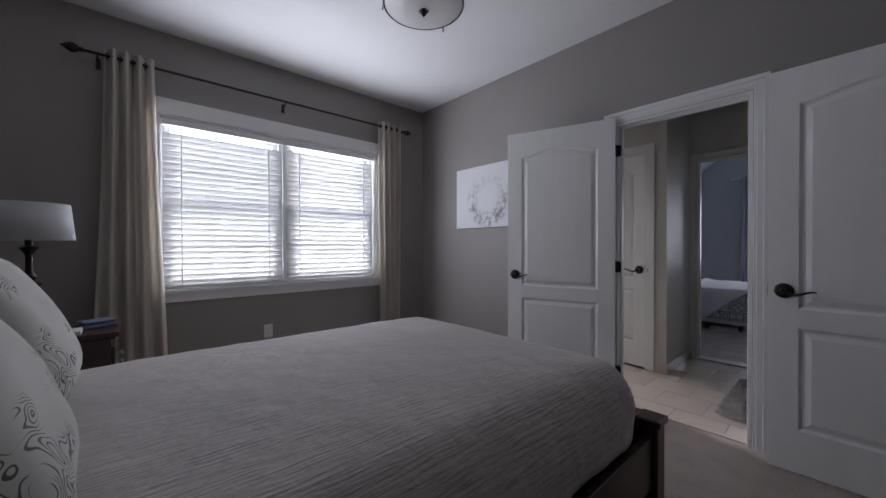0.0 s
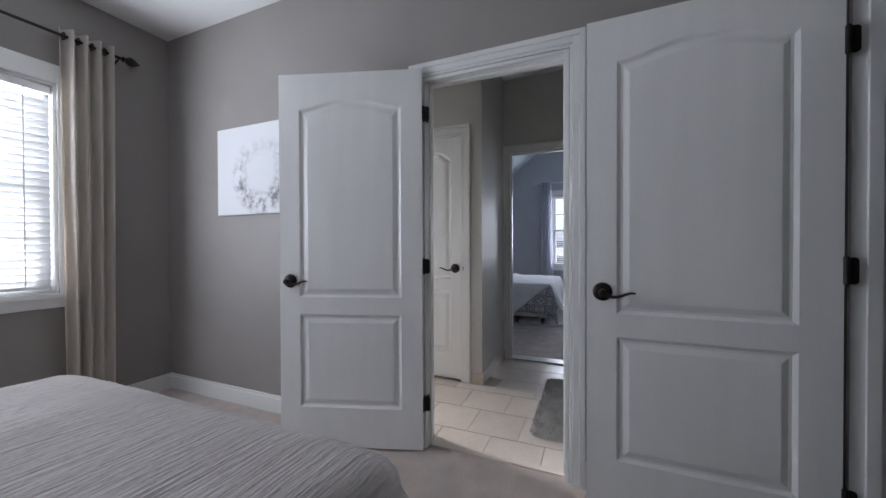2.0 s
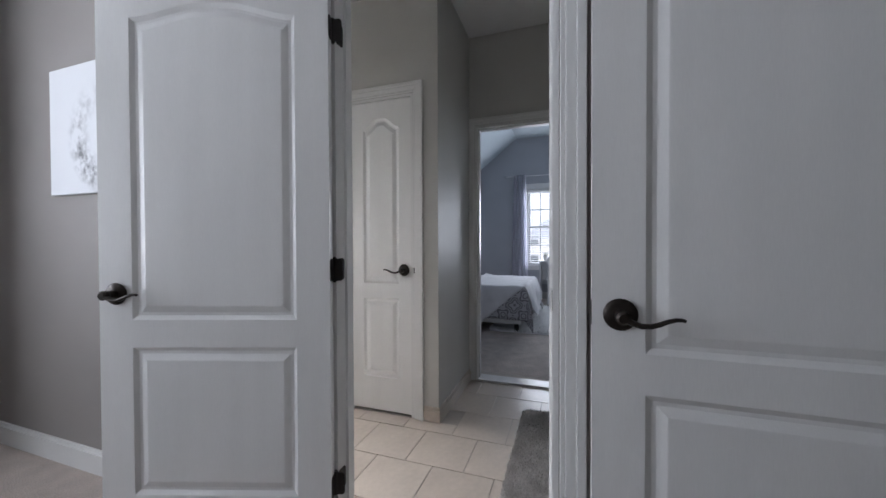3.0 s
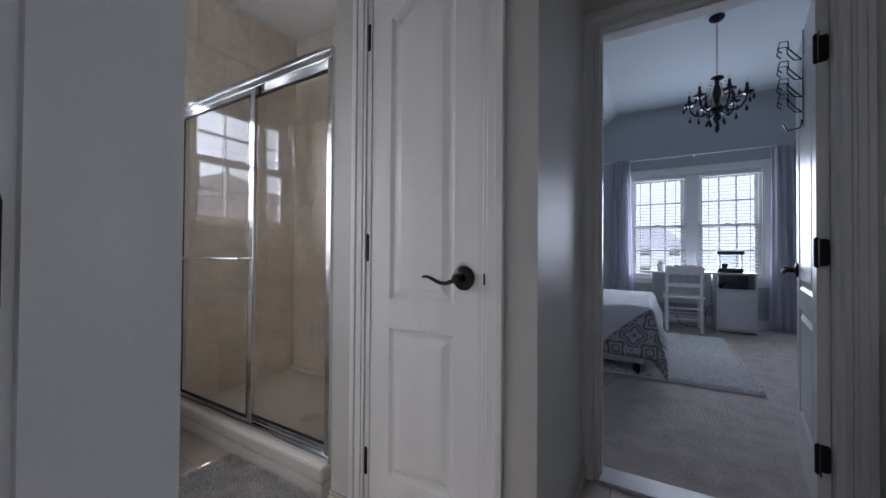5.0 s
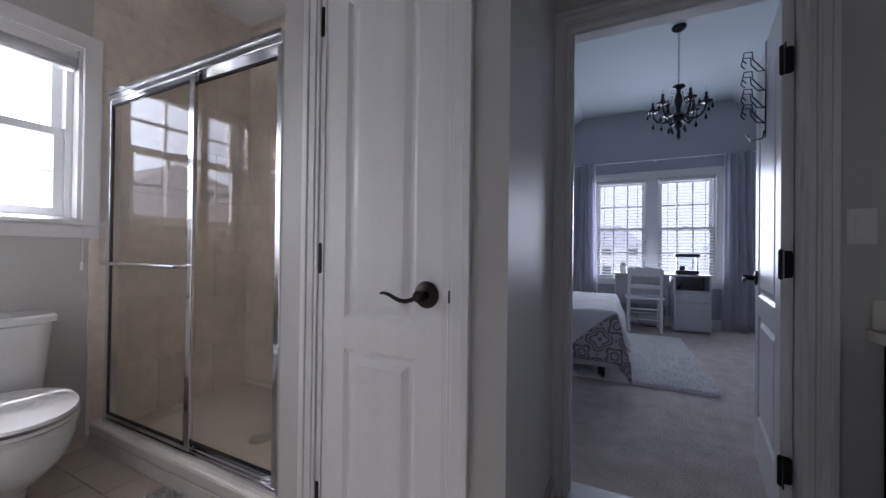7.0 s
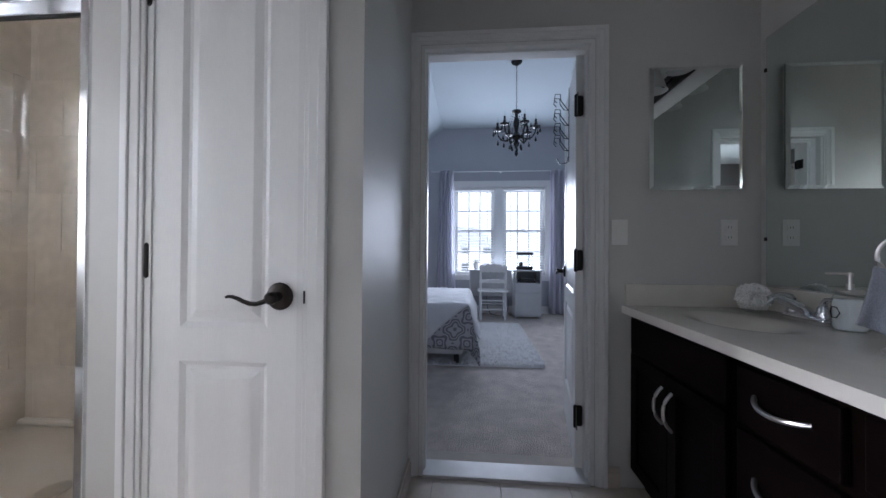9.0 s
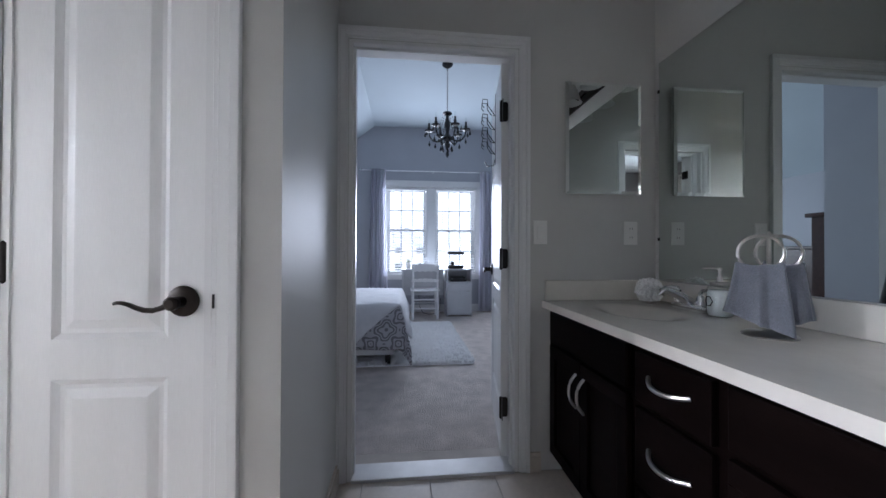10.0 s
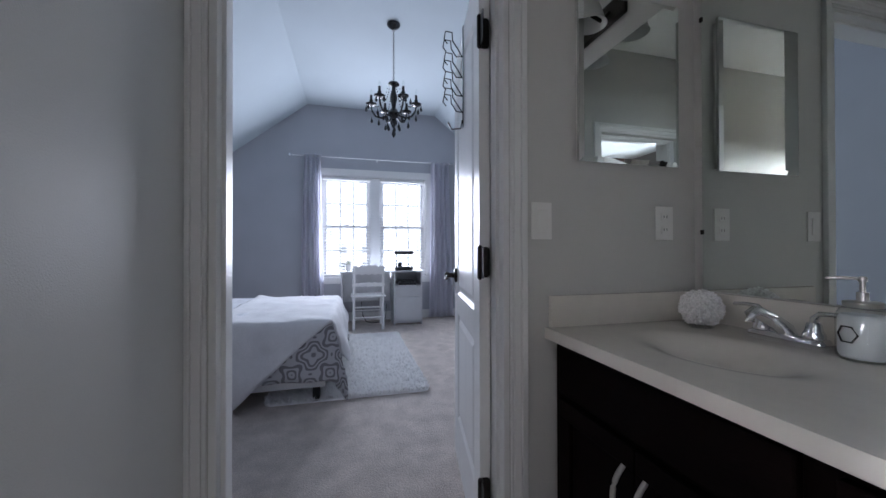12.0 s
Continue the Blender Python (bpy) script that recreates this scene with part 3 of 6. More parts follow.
casing("trim_second_door_inside", "x", 5.945, 1, 2.712, 3.512, 2.035, "white casing on the second bedroom's side", w=0.056)
jamb("door_frame_3", "x", EB - 0.002, 5.947, 2.712, 3.512, 2.035, "white painted door lining", stop=0.035)
casing("trim_entry_door", "y", S1, 1, 3.20, 3.99, 2.05, "white casing round the entry doorway", sides=(True, False))
jamb("door_frame_4", "y", S1 - 0.122, S1 + 0.002, 3.20, 3.99, 2.05, "white entry door lining", stop=0.05)
for z in (0.25, 1.006, 1.84):
    part("hinge_plate", round_plate(bmesh.new(), "y", 3.5825, 3.5845, 4.096, 4.138, z - 0.039, z + 0.039), HINGE, jamb_1, "dark bronze hinge plate")
part("strike_plate", boxes((4.108, 4.136, 2.8562, 2.8582, 0.90, 0.958)), HINGE, jamb_1, "dark bronze strike plate")
part("strike_plate", boxes((CL - 0.0112, CL - 0.0092, 3.7135, 3.7185, 0.914, 0.948)), HINGE, jamb_2, "dark bronze strike plate")
setting("threshold", boxes((EB - 0.015, 5.94, 2.73, 3.494, -0.006, 0.014), bevel=0.003), MARBLE_SILL, "white marble threshold between tile and carpet", "threshold")
setting("threshold_bath", boxes((4.13, 4.175, 2.857, 3.583, -0.006, 0.008), bevel=0.003), TILE, "beige tile edge against the carpet", "threshold")


# ---- doors ----
def panel_outline(y0, y1, z0, z1, rise, n=18):
    pts = [(y0, z0), (y1, z0)]
    if rise:
        for i in range(n + 1):
            u = i / n
            k = max(0.0, min(1.0, (0.5 - abs(u - 0.5)) / 0.42))
            pts.append((y1 + (y0 - y1) * u, z1 + rise * k * k * (3 - 2 * k)))
    else:
        pts += [(y1, z1), (y0, z1)]
    return pts


def inset(pts, d):
    out = []
    for i, p in enumerate(pts):
        a, c = Vector(pts[i - 1]), Vector(pts[(i + 1) % len(pts)])
        p = Vector(p)
        d1, d2 = (p - a).normalized(), (c - p).normalized()
        n1, n2 = Vector((-d1.y, d1.x)), Vector((-d2.y, d2.x))
        m = (n1 + n2)
        m = m / max(m.dot(n1), 0.3)
        out.append(p + m * d)
    return out


def leaf_mesh(w, h, t, margin, rise):
    """A moulded door leaf in its own frame: hinge edge at x = 0, thickness along y, an arched panel above a square one, on both faces."""
    bm = bmesh.new()
    panels = [panel_outline(margin, w - margin, 0.215, 0.73, 0), panel_outline(margin, w - margin, 0.825, 1.86 - (0.035 if rise > 0.05 else 0), rise)]
    rim = []
    for side, y in ((1, t / 2), (-1, -t / 2)):
        edges = []

        def loop(pts, dy):
            vs = [bm.verts.new((p[0], y + side * dy, p[1])) for p in pts]
            return vs
        outer = loop([(0, 0), (w, 0), (w, h), (0, h)], 0)
        rim.append(outer)
        for vs in [outer]:
            edges += [bm.edges.new((vs[i], vs[(i + 1) % len(vs)])) for i in range(len(vs))]
        for pts in panels:
            l0 = loop(pts, 0)
            edges += [bm.edges.new((l0[i], l0[(i + 1) % len(l0)])) for i in range(len(l0))]
            prev = l0
            for d, dy in ((0.006, -0.004), (0.014, -0.009), (0.024, -0.009), (0.046, -0.0015), (0.05, -0.0012)):
                nxt = loop(inset(pts, d), dy)
                for i in range(len(pts)):
                    bm.faces.new((prev[i], prev[(i + 1) % len(pts)], nxt[(i + 1) % len(pts)], nxt[i]))
                prev = nxt
            bm.faces.new(prev)
        bmesh.ops.triangle_fill(bm, edges=edges, use_beauty=True)
    a, c = rim
    for i in range(4):
        bm.faces.new((a[i], a[(i + 1) % 4], c[(i + 1) % 4], c[i]))
    return bm


def lever(door, x, z, y, side, way):
    """A round rose and a swept lever on one face of a leaf."""
    bm = bmesh.new()
    prof = [(0.036, 0.0), (0.038, 0.004), (0.035, 0.008), (0.026, 0.011), (0.014, 0.014), (0.012, 0.05)]
    lathe(bm, [(r, side * d) for r, d in prof], 24, (x, y, z), "y")
    rose = part("handle", bm, BRONZE, door, "oil rubbed bronze lever handle", smooth=True)
    bm = bmesh.new()
    lathe(bm, [(0.013, side * 0.036), (0.016, side * 0.042), (0.016, side * 0.054), (0.01, side * 0.06)], 16, (x, y, z), "y")
    sweep = ((0, 0), (0.018, -0.009), (0.036, -0.0145), (0.054, -0.0135), (0.07, -0.008), (0.085, -0.001), (0.1, 0.0035), (0.112, 0.004), (0.118, 0.002))
    pts = [(x + way * s, y + side * (0.05 + 0.006 * math.sin(s * 20)), z + dz) for s, dz in sweep]
    tube(bm, pts, 0.0095, 10, 0.005, 0.75)
    part("lever", bm, BRONZE, rose, "", smooth=True)


def hinges(door, y, zs, x=0.0, h=0.09, plate=0.032, sg=1):
    for z in zs:
        bm = bmesh.new()
        lathe(bm, [(0.003, -h / 2 - 0.006), (0.0085, -h / 2), (0.0085, h / 2), (0.003, h / 2 + 0.006)], 12, (x, y, z))
        round_plate(bm, "y", y - 0.0015 - sg * 0.004, y + 0.0015 - sg * 0.004, x - plate, x - 0.002, z - h / 2, z + h / 2)
        round_plate(bm, "x", -0.0022, -0.0002, -0.0165, 0.0165, z - h / 2, z + h / 2)
        part("hinge", bm, HINGE, door, "dark bronze hinge", smooth=True)


def door(name, at, turn, w, label, margin=0.115, rise=0.045, h=2.02, knob_sides=(1, -1), zs=(0.25, 1.02, 1.79)):
    d = thing(name, at, label, "door", turn)
    d["kind"] = "structure"
    part("leaf", leaf_mesh(w, h, 0.035, margin, rise), DOORW, d)
    for s in knob_sides:
        lever(d, w - 0.062, 0.915, s * 0.0175, s, -1)
    bm = boxes((w - 0.0005, w + 0.002, -0.012, 0.012, 0.885, 0.945))
    part("latch_plate", bm, HINGE, d, "dark latch plate")
    return d


# bath door, open into the bedroom; local x runs from hinge to free edge
ang = math.degrees(math.atan2(4.377 - 3.607, 3.825 - 4.078))
d1 = door("door_1", (4.068, 3.587, 0.012), ang, 0.80, "white two-panel bath door, open into the bedroom", h=2.055)
hinges(d1, -0.022, (0.238, 0.994, 1.828), x=-0.004, h=0.078, sg=-1)
# entry door, folded back in front of the bedroom wall
d2 = door("door_2", (3.975, 1.955, 0.012), 90, 0.805, "white two-panel entry door, open against the wall", h=2.04)
hinges(d2, 0.022, (0.235, 1.02, 1.79), x=-0.004)
# linen closet, shut
d3 = door("door_3", (CL + 0.0215, 4.182, 0.016), -90, 0.454, "narrow white two-panel linen closet door, shut", margin=0.098, rise=0.065, h=2.0, knob_sides=(-1,))
hinges(d3, -0.02, (0.24, 1.01, 1.78), x=0.0, sg=-1)
# second bedroom, open into it
d4 = door("door_4", (5.925, 2.75, 0.02), -10.0, 0.715, "white two-panel bedroom door, standing open", margin=0.11, h=2.0)
hinges(d4, 0.018, (0.25, 1.0, 1.75), x=-0.012, h=0.1, plate=0.045)


# ---- windows ----
def bars(rows, material, name, parent, label=""):
    return part(name, boxes(*rows, bevel=0.002), material, parent, label)


def sash(win, name, x0, x1, z0, z1, y, cols, rows_, rail=0.04, depth=0.035):
    """A sash with its rails, its panes and slim glazing bars; x runs along the wall, y into it."""
    s = bars([(x0, x1, y, y + depth, z0, z0 + rail), (x0, x1, y, y + depth, z1 - rail, z1), (x0, x0 + rail, y, y + depth, z0 + rail, z1 - rail),
              (x1 - rail, x1, y, y + depth, z0 + rail, z1 - rail)], VINYL, name, win)
    gx0, gx1, gz0, gz1 = x0 + rail, x1 - rail, z0 + rail, z1 - rail
    for i in range(1, cols):
        gx = gx0 + (gx1 - gx0) * i / cols
        part("glazing_bar", boxes((gx - 0.010, gx + 0.010, y + 0.008, y + 0.024, gz0, gz1)), GRID, s)
    for i in range(1, rows_):
        gz = gz0 + (gz1 - gz0) * i / rows_
        part("glazing_bar", boxes((gx0, gx1, y + 0.009, y + 0.025, gz - 0.010, gz + 0.010)), GRID, s)
    p = part("pane", boxes((gx0, gx1, y + 0.014, y + 0.019, gz0, gz1)), GLASS, s)
    p.visible_shadow = False
    return s


def window(name, at, turn, label, w, z0, z1, units, cols, trim=0.075, head=0.075, stool=0.03, apron=0.065, wall_t=0.15, lining=True, mull=0.07):
    """A double-hung window in its own frame: x along the wall from the opening's start, y outwards from the wall's inner face."""
    win = thing(name, at, label, "window", turn)
    win["kind"] = "structure"
    bars([(-trim, 0.0, -0.018, 0, z0 - 0.0, z1 + head), (w, w + trim, -0.018, 0, z0 - 0.0, z1 + head), (0, w, -0.018, 0, z1, z1 + head)], WHITE, "casing", win)
    bars([(-trim - 0.02, w + trim + 0.02, -0.03, 0.0, z0 - 0.025, z0)], WHITE, "sill", win)
    bars([(-trim, w + trim, -0.014, 0, z0 - 0.025 - apron, z0 - 0.026)], WHITE, "apron", win)
    bars([(0, 0.015, 0, wall_t, z0, z1), (w - 0.015, w, 0, wall_t, z0, z1), (0.015, w - 0.015, 0, wall_t, z1 - 0.015, z1), (0, w, 0, wall_t + 0.03, z0 - 0.024, z0 + 0.012)], WHITE, "lining", win)
    uw = (w - 0.03 - mull * (units - 1)) / units
    zm = (z0 + z1) / 2 + 0.005
    for i in range(units):
        x0 = 0.015 + i * (uw + mull)
        bars([(x0, x0 + 0.028, 0.06, 0.145, z0 + 0.012, z1 - 0.015), (x0 + uw - 0.028, x0 + uw, 0.06, 0.145, z0 + 0.012, z1 - 0.015),
              (x0 + 0.028, x0 + uw - 0.028, 0.06, 0.145, z0 + 0.012, z0 + 0.022), (x0 + 0.028, x0 + uw - 0.028, 0.06, 0.145, z1 - 0.04, z1 - 0.015)], VINYL, "window_frame", win)
        sash(win, "lower_sash", x0 + 0.029, x0 + uw - 0.029, z0 + 0.0225, zm + 0.02, 0.066, cols, 2)
        sash(win, "upper_sash", x0 + 0.029, x0 + uw - 0.029, zm - 0.02, z1 - 0.041, 0.105, cols, 2)
        part("sash_lock", boxes((x0 + uw / 2 - 0.03, x0 + uw / 2 + 0.03, 0.07, 0.1, zm + 0.0205, zm + 0.032), bevel=0.003), VINYL, win)
    if units > 1:
        for i in range(1, units):
            x0 = 0.015 + i * (uw + mull) - mull
            bars([(x0, x0 + mull, 0.04, wall_t, z0 + 0.012, z1 - 0.015)], VINYL, "mullion", win)
    return win


window("window_1", (WIN1[0], N1, 0), 0, "white double bedroom window behind closed blinds", WIN1[1] - WIN1[0], WIN1[2], WIN1[3], 2, 3, mull=0.05, head=0.115)
wb = window("window_2", (WINB[0], N1, 0), 0, "white double-hung bath window with divided panes", WINB[1] - WINB[0], WINB[2], WINB[3], 1, 3)
w3 = window("window_3", (E2, WIN2[1], 0), -90, "white double window with divided panes over the desk", WIN2[1] - WIN2[0], WIN2[2], WIN2[3], 2, 3, mull=0.13, head=0.10)

# The desk window gets the added dimming tint in its panes.
for pane in [o for o in w3.children_recursive if o.name.startswith("pane")]:
    pane.data.materials[0] = DIMMED_PANE


def blind(name, at, turn, w, z0, z1, step, slat, tilt, label, sag=0.0):
    """A slatted blind: head rail, each slat, ladder tapes and a bottom rail."""
    b = thing(name, at, label, "window blind", turn)
    part("head_rail", boxes((0, w, -0.022, 0.022, z1 - 0.045, z1), bevel=0.003), WHITE, b)
    part("bottom_rail", boxes((0.004, w - 0.004, -0.02, 0.02, z0, z0 + 0.018), bevel=0.004), WHITE, b)
    bm = box(bmesh.new(), 0.004, w - 0.004, -slat / 2, slat / 2, -0.0014, 0.0014)
    first = None
    n = int((z1 - 0.06 - z0 - 0.02) / step)
    for i in range(n):
        z = z0 + 0.032 + i * step
        if first is None:
            first = part("slat", bm, SLAT, b)
            s = first
        else:
            s = new("slat", first.data)
            s.parent = b
        s.matrix_basis = pose(0, 0, z, tilt + 0.5 * math.sin(i * 2.7), 0, 0.05 * math.sin(i * 1.9))
    for x in (0.12, w - 0.12):
        bm = boxes((x - 0.003, x + 0.003, -slat / 2 - 0.003, -slat / 2 - 0.001, z0, z1 - 0.04))
        part("ladder_tape", bm, WHITE, b)
    return b


b1 = blind("window_blind", (1.642, N1 + 0.03, 0), 0, 0.86, 0.845, 2.115, 0.0445, 0.05, -60, "white faux-wood blind, slats tilted nearly shut")
tagged(b1, group="bedroom window blinds")
tagged(blind("window_blind", (2.528, N1 + 0.03, 0), 0, 0.90, 0.86, 2.115, 0.0445, 0.05, -60, "white faux-wood blind, slats tilted nearly shut"), group="bedroom window blinds")
bc = thing("window_blind", (WINB[0] + 0.02, N1 + 0.03, 0), "white blind pulled up under the window head", "window blind")
part("head_rail", boxes((0, 0.685, -0.03, 0.025, 2.03, 2.074), bevel=0.004), WHITE, bc)
for i in range(7):
    part("slat", boxes((0.005, 0.68, -0.026, 0.024, 1.985 + i * 0.006, 1.9885 + i * 0.006)), SLAT, bc)
part("bottom_rail", boxes((0.005, 0.68, -0.024, 0.022, 1.966, 1.983), bevel=0.004), WHITE, bc)
bm = tube(bmesh.new(), [(0.70, -0.075, 2.03), (0.70, -0.075, 1.5), (0.70, -0.075, 0.97)], 0.0012, 6)
part("cord", bm, WHITE, bc)
part("cord_pull", lathe(bmesh.new(), [(0.003, 0.04), (0.006, 0.03), (0.008, 0.0), (0.004, -0.004)], 12, (0.70, -0.075, 0.935)), WHITE, bc, smooth=True)
for y in (3.585, 2.725):
    tagged(blind("window_blind", (E2 + 0.03, y, 0), -90, 0.70, 0.68, 2.185, 0.046, 0.05, 10, "white faux-wood blind fully lowered, slats turned open"), group="second bedroom blinds")


def curtain(name, at, turn, w_top, w_bot, z0, z1, waves, amp, material, label, group, rings=None, seed=1, lean=0.0):
    """Pleated cloth on grommets: waves along x, hanging from z1 to z0."""
    c = thing(name, at, label, "curtain", turn, group)
    bm = bmesh.new()
    nu, nz = waves * 16, 22
    rows = []
    for j in range(nz + 1):
        v = j / nz
        z = z1 + (z0 - z1) * v
        w = w_top + (w_bot - w_top) * v ** 1.4
        row = []
        for i in range(nu + 1):
            u = i / nu
            ph = 2 * math.pi * waves * u
            k = noise.noise(Vector((u * 5, v * 2.2, seed * 7.3)))
            wob = (0.25 + 0.75 * v) * k
            y = amp * math.sin(ph + 1.2 * wob * v) * (1 - 0.25 * v + 0.5 * wob)
            row.append(bm.verts.new((w * (u - 0.5) + 0.02 * wob * v + lean * v, y + 0.012 * wob, z)))
        rows.append(row)
    for a, b2 in zip(rows, rows[1:]):
        for i in range(nu):
            bm.faces.new((a[i], a[i + 1], b2[i + 1], b2[i]))
    cl = part("cloth", bm, material, c, smooth=True)
    so = cl.modifiers.new("thickness", "SOLIDIFY")
    so.thickness = 0.0025
    if rings is not None:
        for i in range(waves * 2):
            x = w_top * ((i + 0.0) / (waves * 2) - 0.5) + 0.25 * w_top / waves
            bm = bmesh.new()
            pts = arc((x, 0, rings), 0.021, 0, 360, 14, "yz")
            tube(bm, pts, 0.004, 6)
            part("grommet", bm, HINGE, c, "dark metal grommet", smooth=True)
    return c


curtain("curtain", (1.47, N1 - 0.085, 0), 0, 0.26, 0.42, 0.02, 2.475, 4, 0.035, CURTAIN, "cream linen grommet curtain drawn aside, hanging to the carpet", "bedroom curtains", rings=2.425, seed=1, lean=0.0)
curtain("curtain", (3.575, N1 - 0.085, 0), 0, 0.27, 0.24, 0.02, 2.475, 4, 0.035, CURTAIN, "cream linen grommet curtain drawn aside, straight folds", "bedroom curtains", rings=2.425, seed=4)
rod = thing("curtain_rod", (2.5, N1 - 0.085, 2.425), "dark bronze curtain rod with turned finials", "curtain rod")
part("rod", lathe(bmesh.new(), [(0.0095, -1.26), (0.0095, 1.26)], 12, (0, 0, 0), "x"), BRONZE, rod, smooth=True)
for s in (-1, 1):
    prof = [(0.012, 1.255), (0.02, 1.26), (0.012, 1.268), (0.016, 1.275), (0.03, 1.295), (0.031, 1.31), (0.02, 1.335), (0.007, 1.35), (0.004, 1.36)]
    part("finial", lathe(bmesh.new(), [(r, s * h) for r, h in prof], 16, (0, 0, 0), "x"), BRONZE, rod, smooth=True)
for x in (-1.19, 0.0, 1.235):
    bm = tube(bmesh.new(), [(x, 0.084, -0.04), (x, 0.04, -0.03), (x, 0.0, -0.012)], 0.006, 8)
    box(bm, x - 0.012, x + 0.012, 0.078, 0.084, -0.075, 0.0)
    part("bracket", bm, BRONZE, rod)
curtain("curtain", (E2 - 0.08, 3.72, 0), -90, 0.24, 0.36, 0.02, 2.475, 4, 0.03, CURTAIN_GREY, "lilac-grey sheer curtain drawn aside", "second bedroom curtains", seed=8)
curtain("curtain", (E2 - 0.08, 1.80, 0), -90, 0.30, 0.40, 0.02, 2.47, 4, 0.03, CURTAIN_GREY, "lilac-grey sheer curtain drawn aside, trailing on the carpet", "second bedroom curtains", seed=11, lean=0.03)
rod2 = thing("curtain_rod", (E2 - 0.08, 2.78, 2.455), "thin white curtain rod with crystal knobs", "curtain rod")
part("rod", lathe(bmesh.new(), [(0.006, -1.16), (0.006, 1.22)], 10, (0, 0, 0), "y"), LACQUER, rod2, smooth=True)
for s in (-1.18, 1.24):
    part("finial", lathe(bmesh.new(), [(0.01, -0.02), (0.024, -0.005), (0.024, 0.008), (0.008, 0.024)], 10, (0, s, 0), "y"), CHROME, rod2)
for y in (-1.0, 0.0, 1.0):
    part("bracket", tube(bmesh.new(), [(0.08, y, -0.02), (0.0, y, -0.008)], 0.005, 8), LACQUER, rod2)


# ---- first bedroom's things ----
bed = thing("bed", (2.05, 3.83, 0), "queen bed with dark cherry frame and grey quilted coverlet", "bed")
part("mattress", roundbox(bmesh.new(), (2.04, 1.50, 0.30), 0.07, 10, (-0.02, 0, 0.44)), SHEET, bed, "pale mattress", smooth=True)
bm = boxes((1.06, 1.10, -0.80, 0.80, 0.06, 0.40), (1.04, 1.12, -0.83, 0.83, 0.40, 0.425), (1.05, 1.11, -0.81, 0.81, 0.36, 0.375), (1.05, 1.112, -0.82, 0.82, 0.0, 0.07), bevel=0.005)
part("footboard", bm, CHERRY, bed, "dark cherry footboard with moulded cap")
for y in (-0.83, 0.75):
    bm = boxes((1.03, 1.115, y, y + 0.08, 0.07, 0.40), bevel=0.006)
    box(bm, 1.02, 1.125, y - 0.01, y + 0.09, 0.0, 0.07, bevel=0.006)
    box(bm, 1.018, 1.127, y - 0.012, y + 0.092, 0.40, 0.43, bevel=0.008)
    part("post", bm, CHERRY, bed)
for y in (-0.81, 0.78):
    part("side_rail", boxes((-1.05, 1.03, y, y + 0.03, 0.14, 0.36), bevel=0.004), CHERRY, bed)
part("slat_base", boxes((-1.05, 1.05, -0.78, 0.78, 0.22, 0.29)), CHERRY, bed)
bm = boxes((-1.13, -1.07, -0.82, 0.82, 0.0, 1.12), (-1.15, -1.05, -0.85, 0.85, 1.12, 1.16), bevel=0.006)
part("headboard", bm, CHERRY, bed, "dark cherry headboard")


def coverlet():
    """A quilt over the mattress: level top, rounded shoulders, skirts that hang unevenly."""
    bm = bmesh.new()
    hx, hy, r, top = 1.05, 0.79, 0.17, 0.665
    nx, ny = 80, 64
    drop = 0.28
    grid = []

    def fold(s, half):
        a = abs(s)
        flat = half - r
        if a <= flat:
            return s, 0.0
        q = a - flat
        if q <= r * math.pi / 2:
            t = q / r
            return math.copysign(flat + r * math.sin(t), s), r * (1 - math.cos(t))
        return math.copysign(half, s), r + q - r * math.pi / 2
    lx, ly = hx - r + r * math.pi / 2 + drop - r, hy - r + r * math.pi / 2 + drop - r
    for i in range(nx + 1):
        row = []
        for j in range(ny + 1):
            s, t = lx * (2 * i / nx - 1), ly * (2 * j / ny - 1)
            if s < -hx + 0.06:
                s = -hx + 0.06 + (s + hx - 0.06) * 0.02
            x, dx = fold(s, hx)
            y, dy = fold(t, hy)
            d = (dx ** 2.2 + dy ** 2.2) ** (1 / 2.2)
            k = min(dx, dy)
            shrink = 1 - 0.16 * min(1.0, k / 0.1)
            p = Vector((x * (shrink if dx > 0 and dy > 0 else 1), y * (1 - 0.10 * min(1.0, k / 0.1)), top - d))
            crown = 0.035 * (1 - (x / hx) ** 4) * (1 - (y / hy) ** 2)
            p.z += crown + 0.007 * noise.noise(p * 2.6) + 0.0035 * noise.noise(p * 11)
            if d > r:
                w = (d - r) * 0.25
                p.x += w * noise.noise(Vector((p.y * 6, p.z * 2, 1))) * (1 if dx > r else 0.3)
                p.y += w * noise.noise(Vector((p.x * 6, p.z * 2, 5))) * (1 if dy > r else 0.3)
            row.append(bm.verts.new(p))
        grid.append(row)
    for a, c in zip(grid, grid[1:]):
        for j in range(ny):
            bm.faces.new((a[j], a[j + 1], c[j + 1], c[j]))
    return bm


cov = tagged(part("coverlet", coverlet(), QUILT, None, smooth=True), "grey matelasse quilted coverlet spread over the bed", "coverlet")
cov.location = (2.05, 3.83, 0)
so = cov.modifiers.new("thickness", "SOLIDIFY")
so.thickness = 0.012


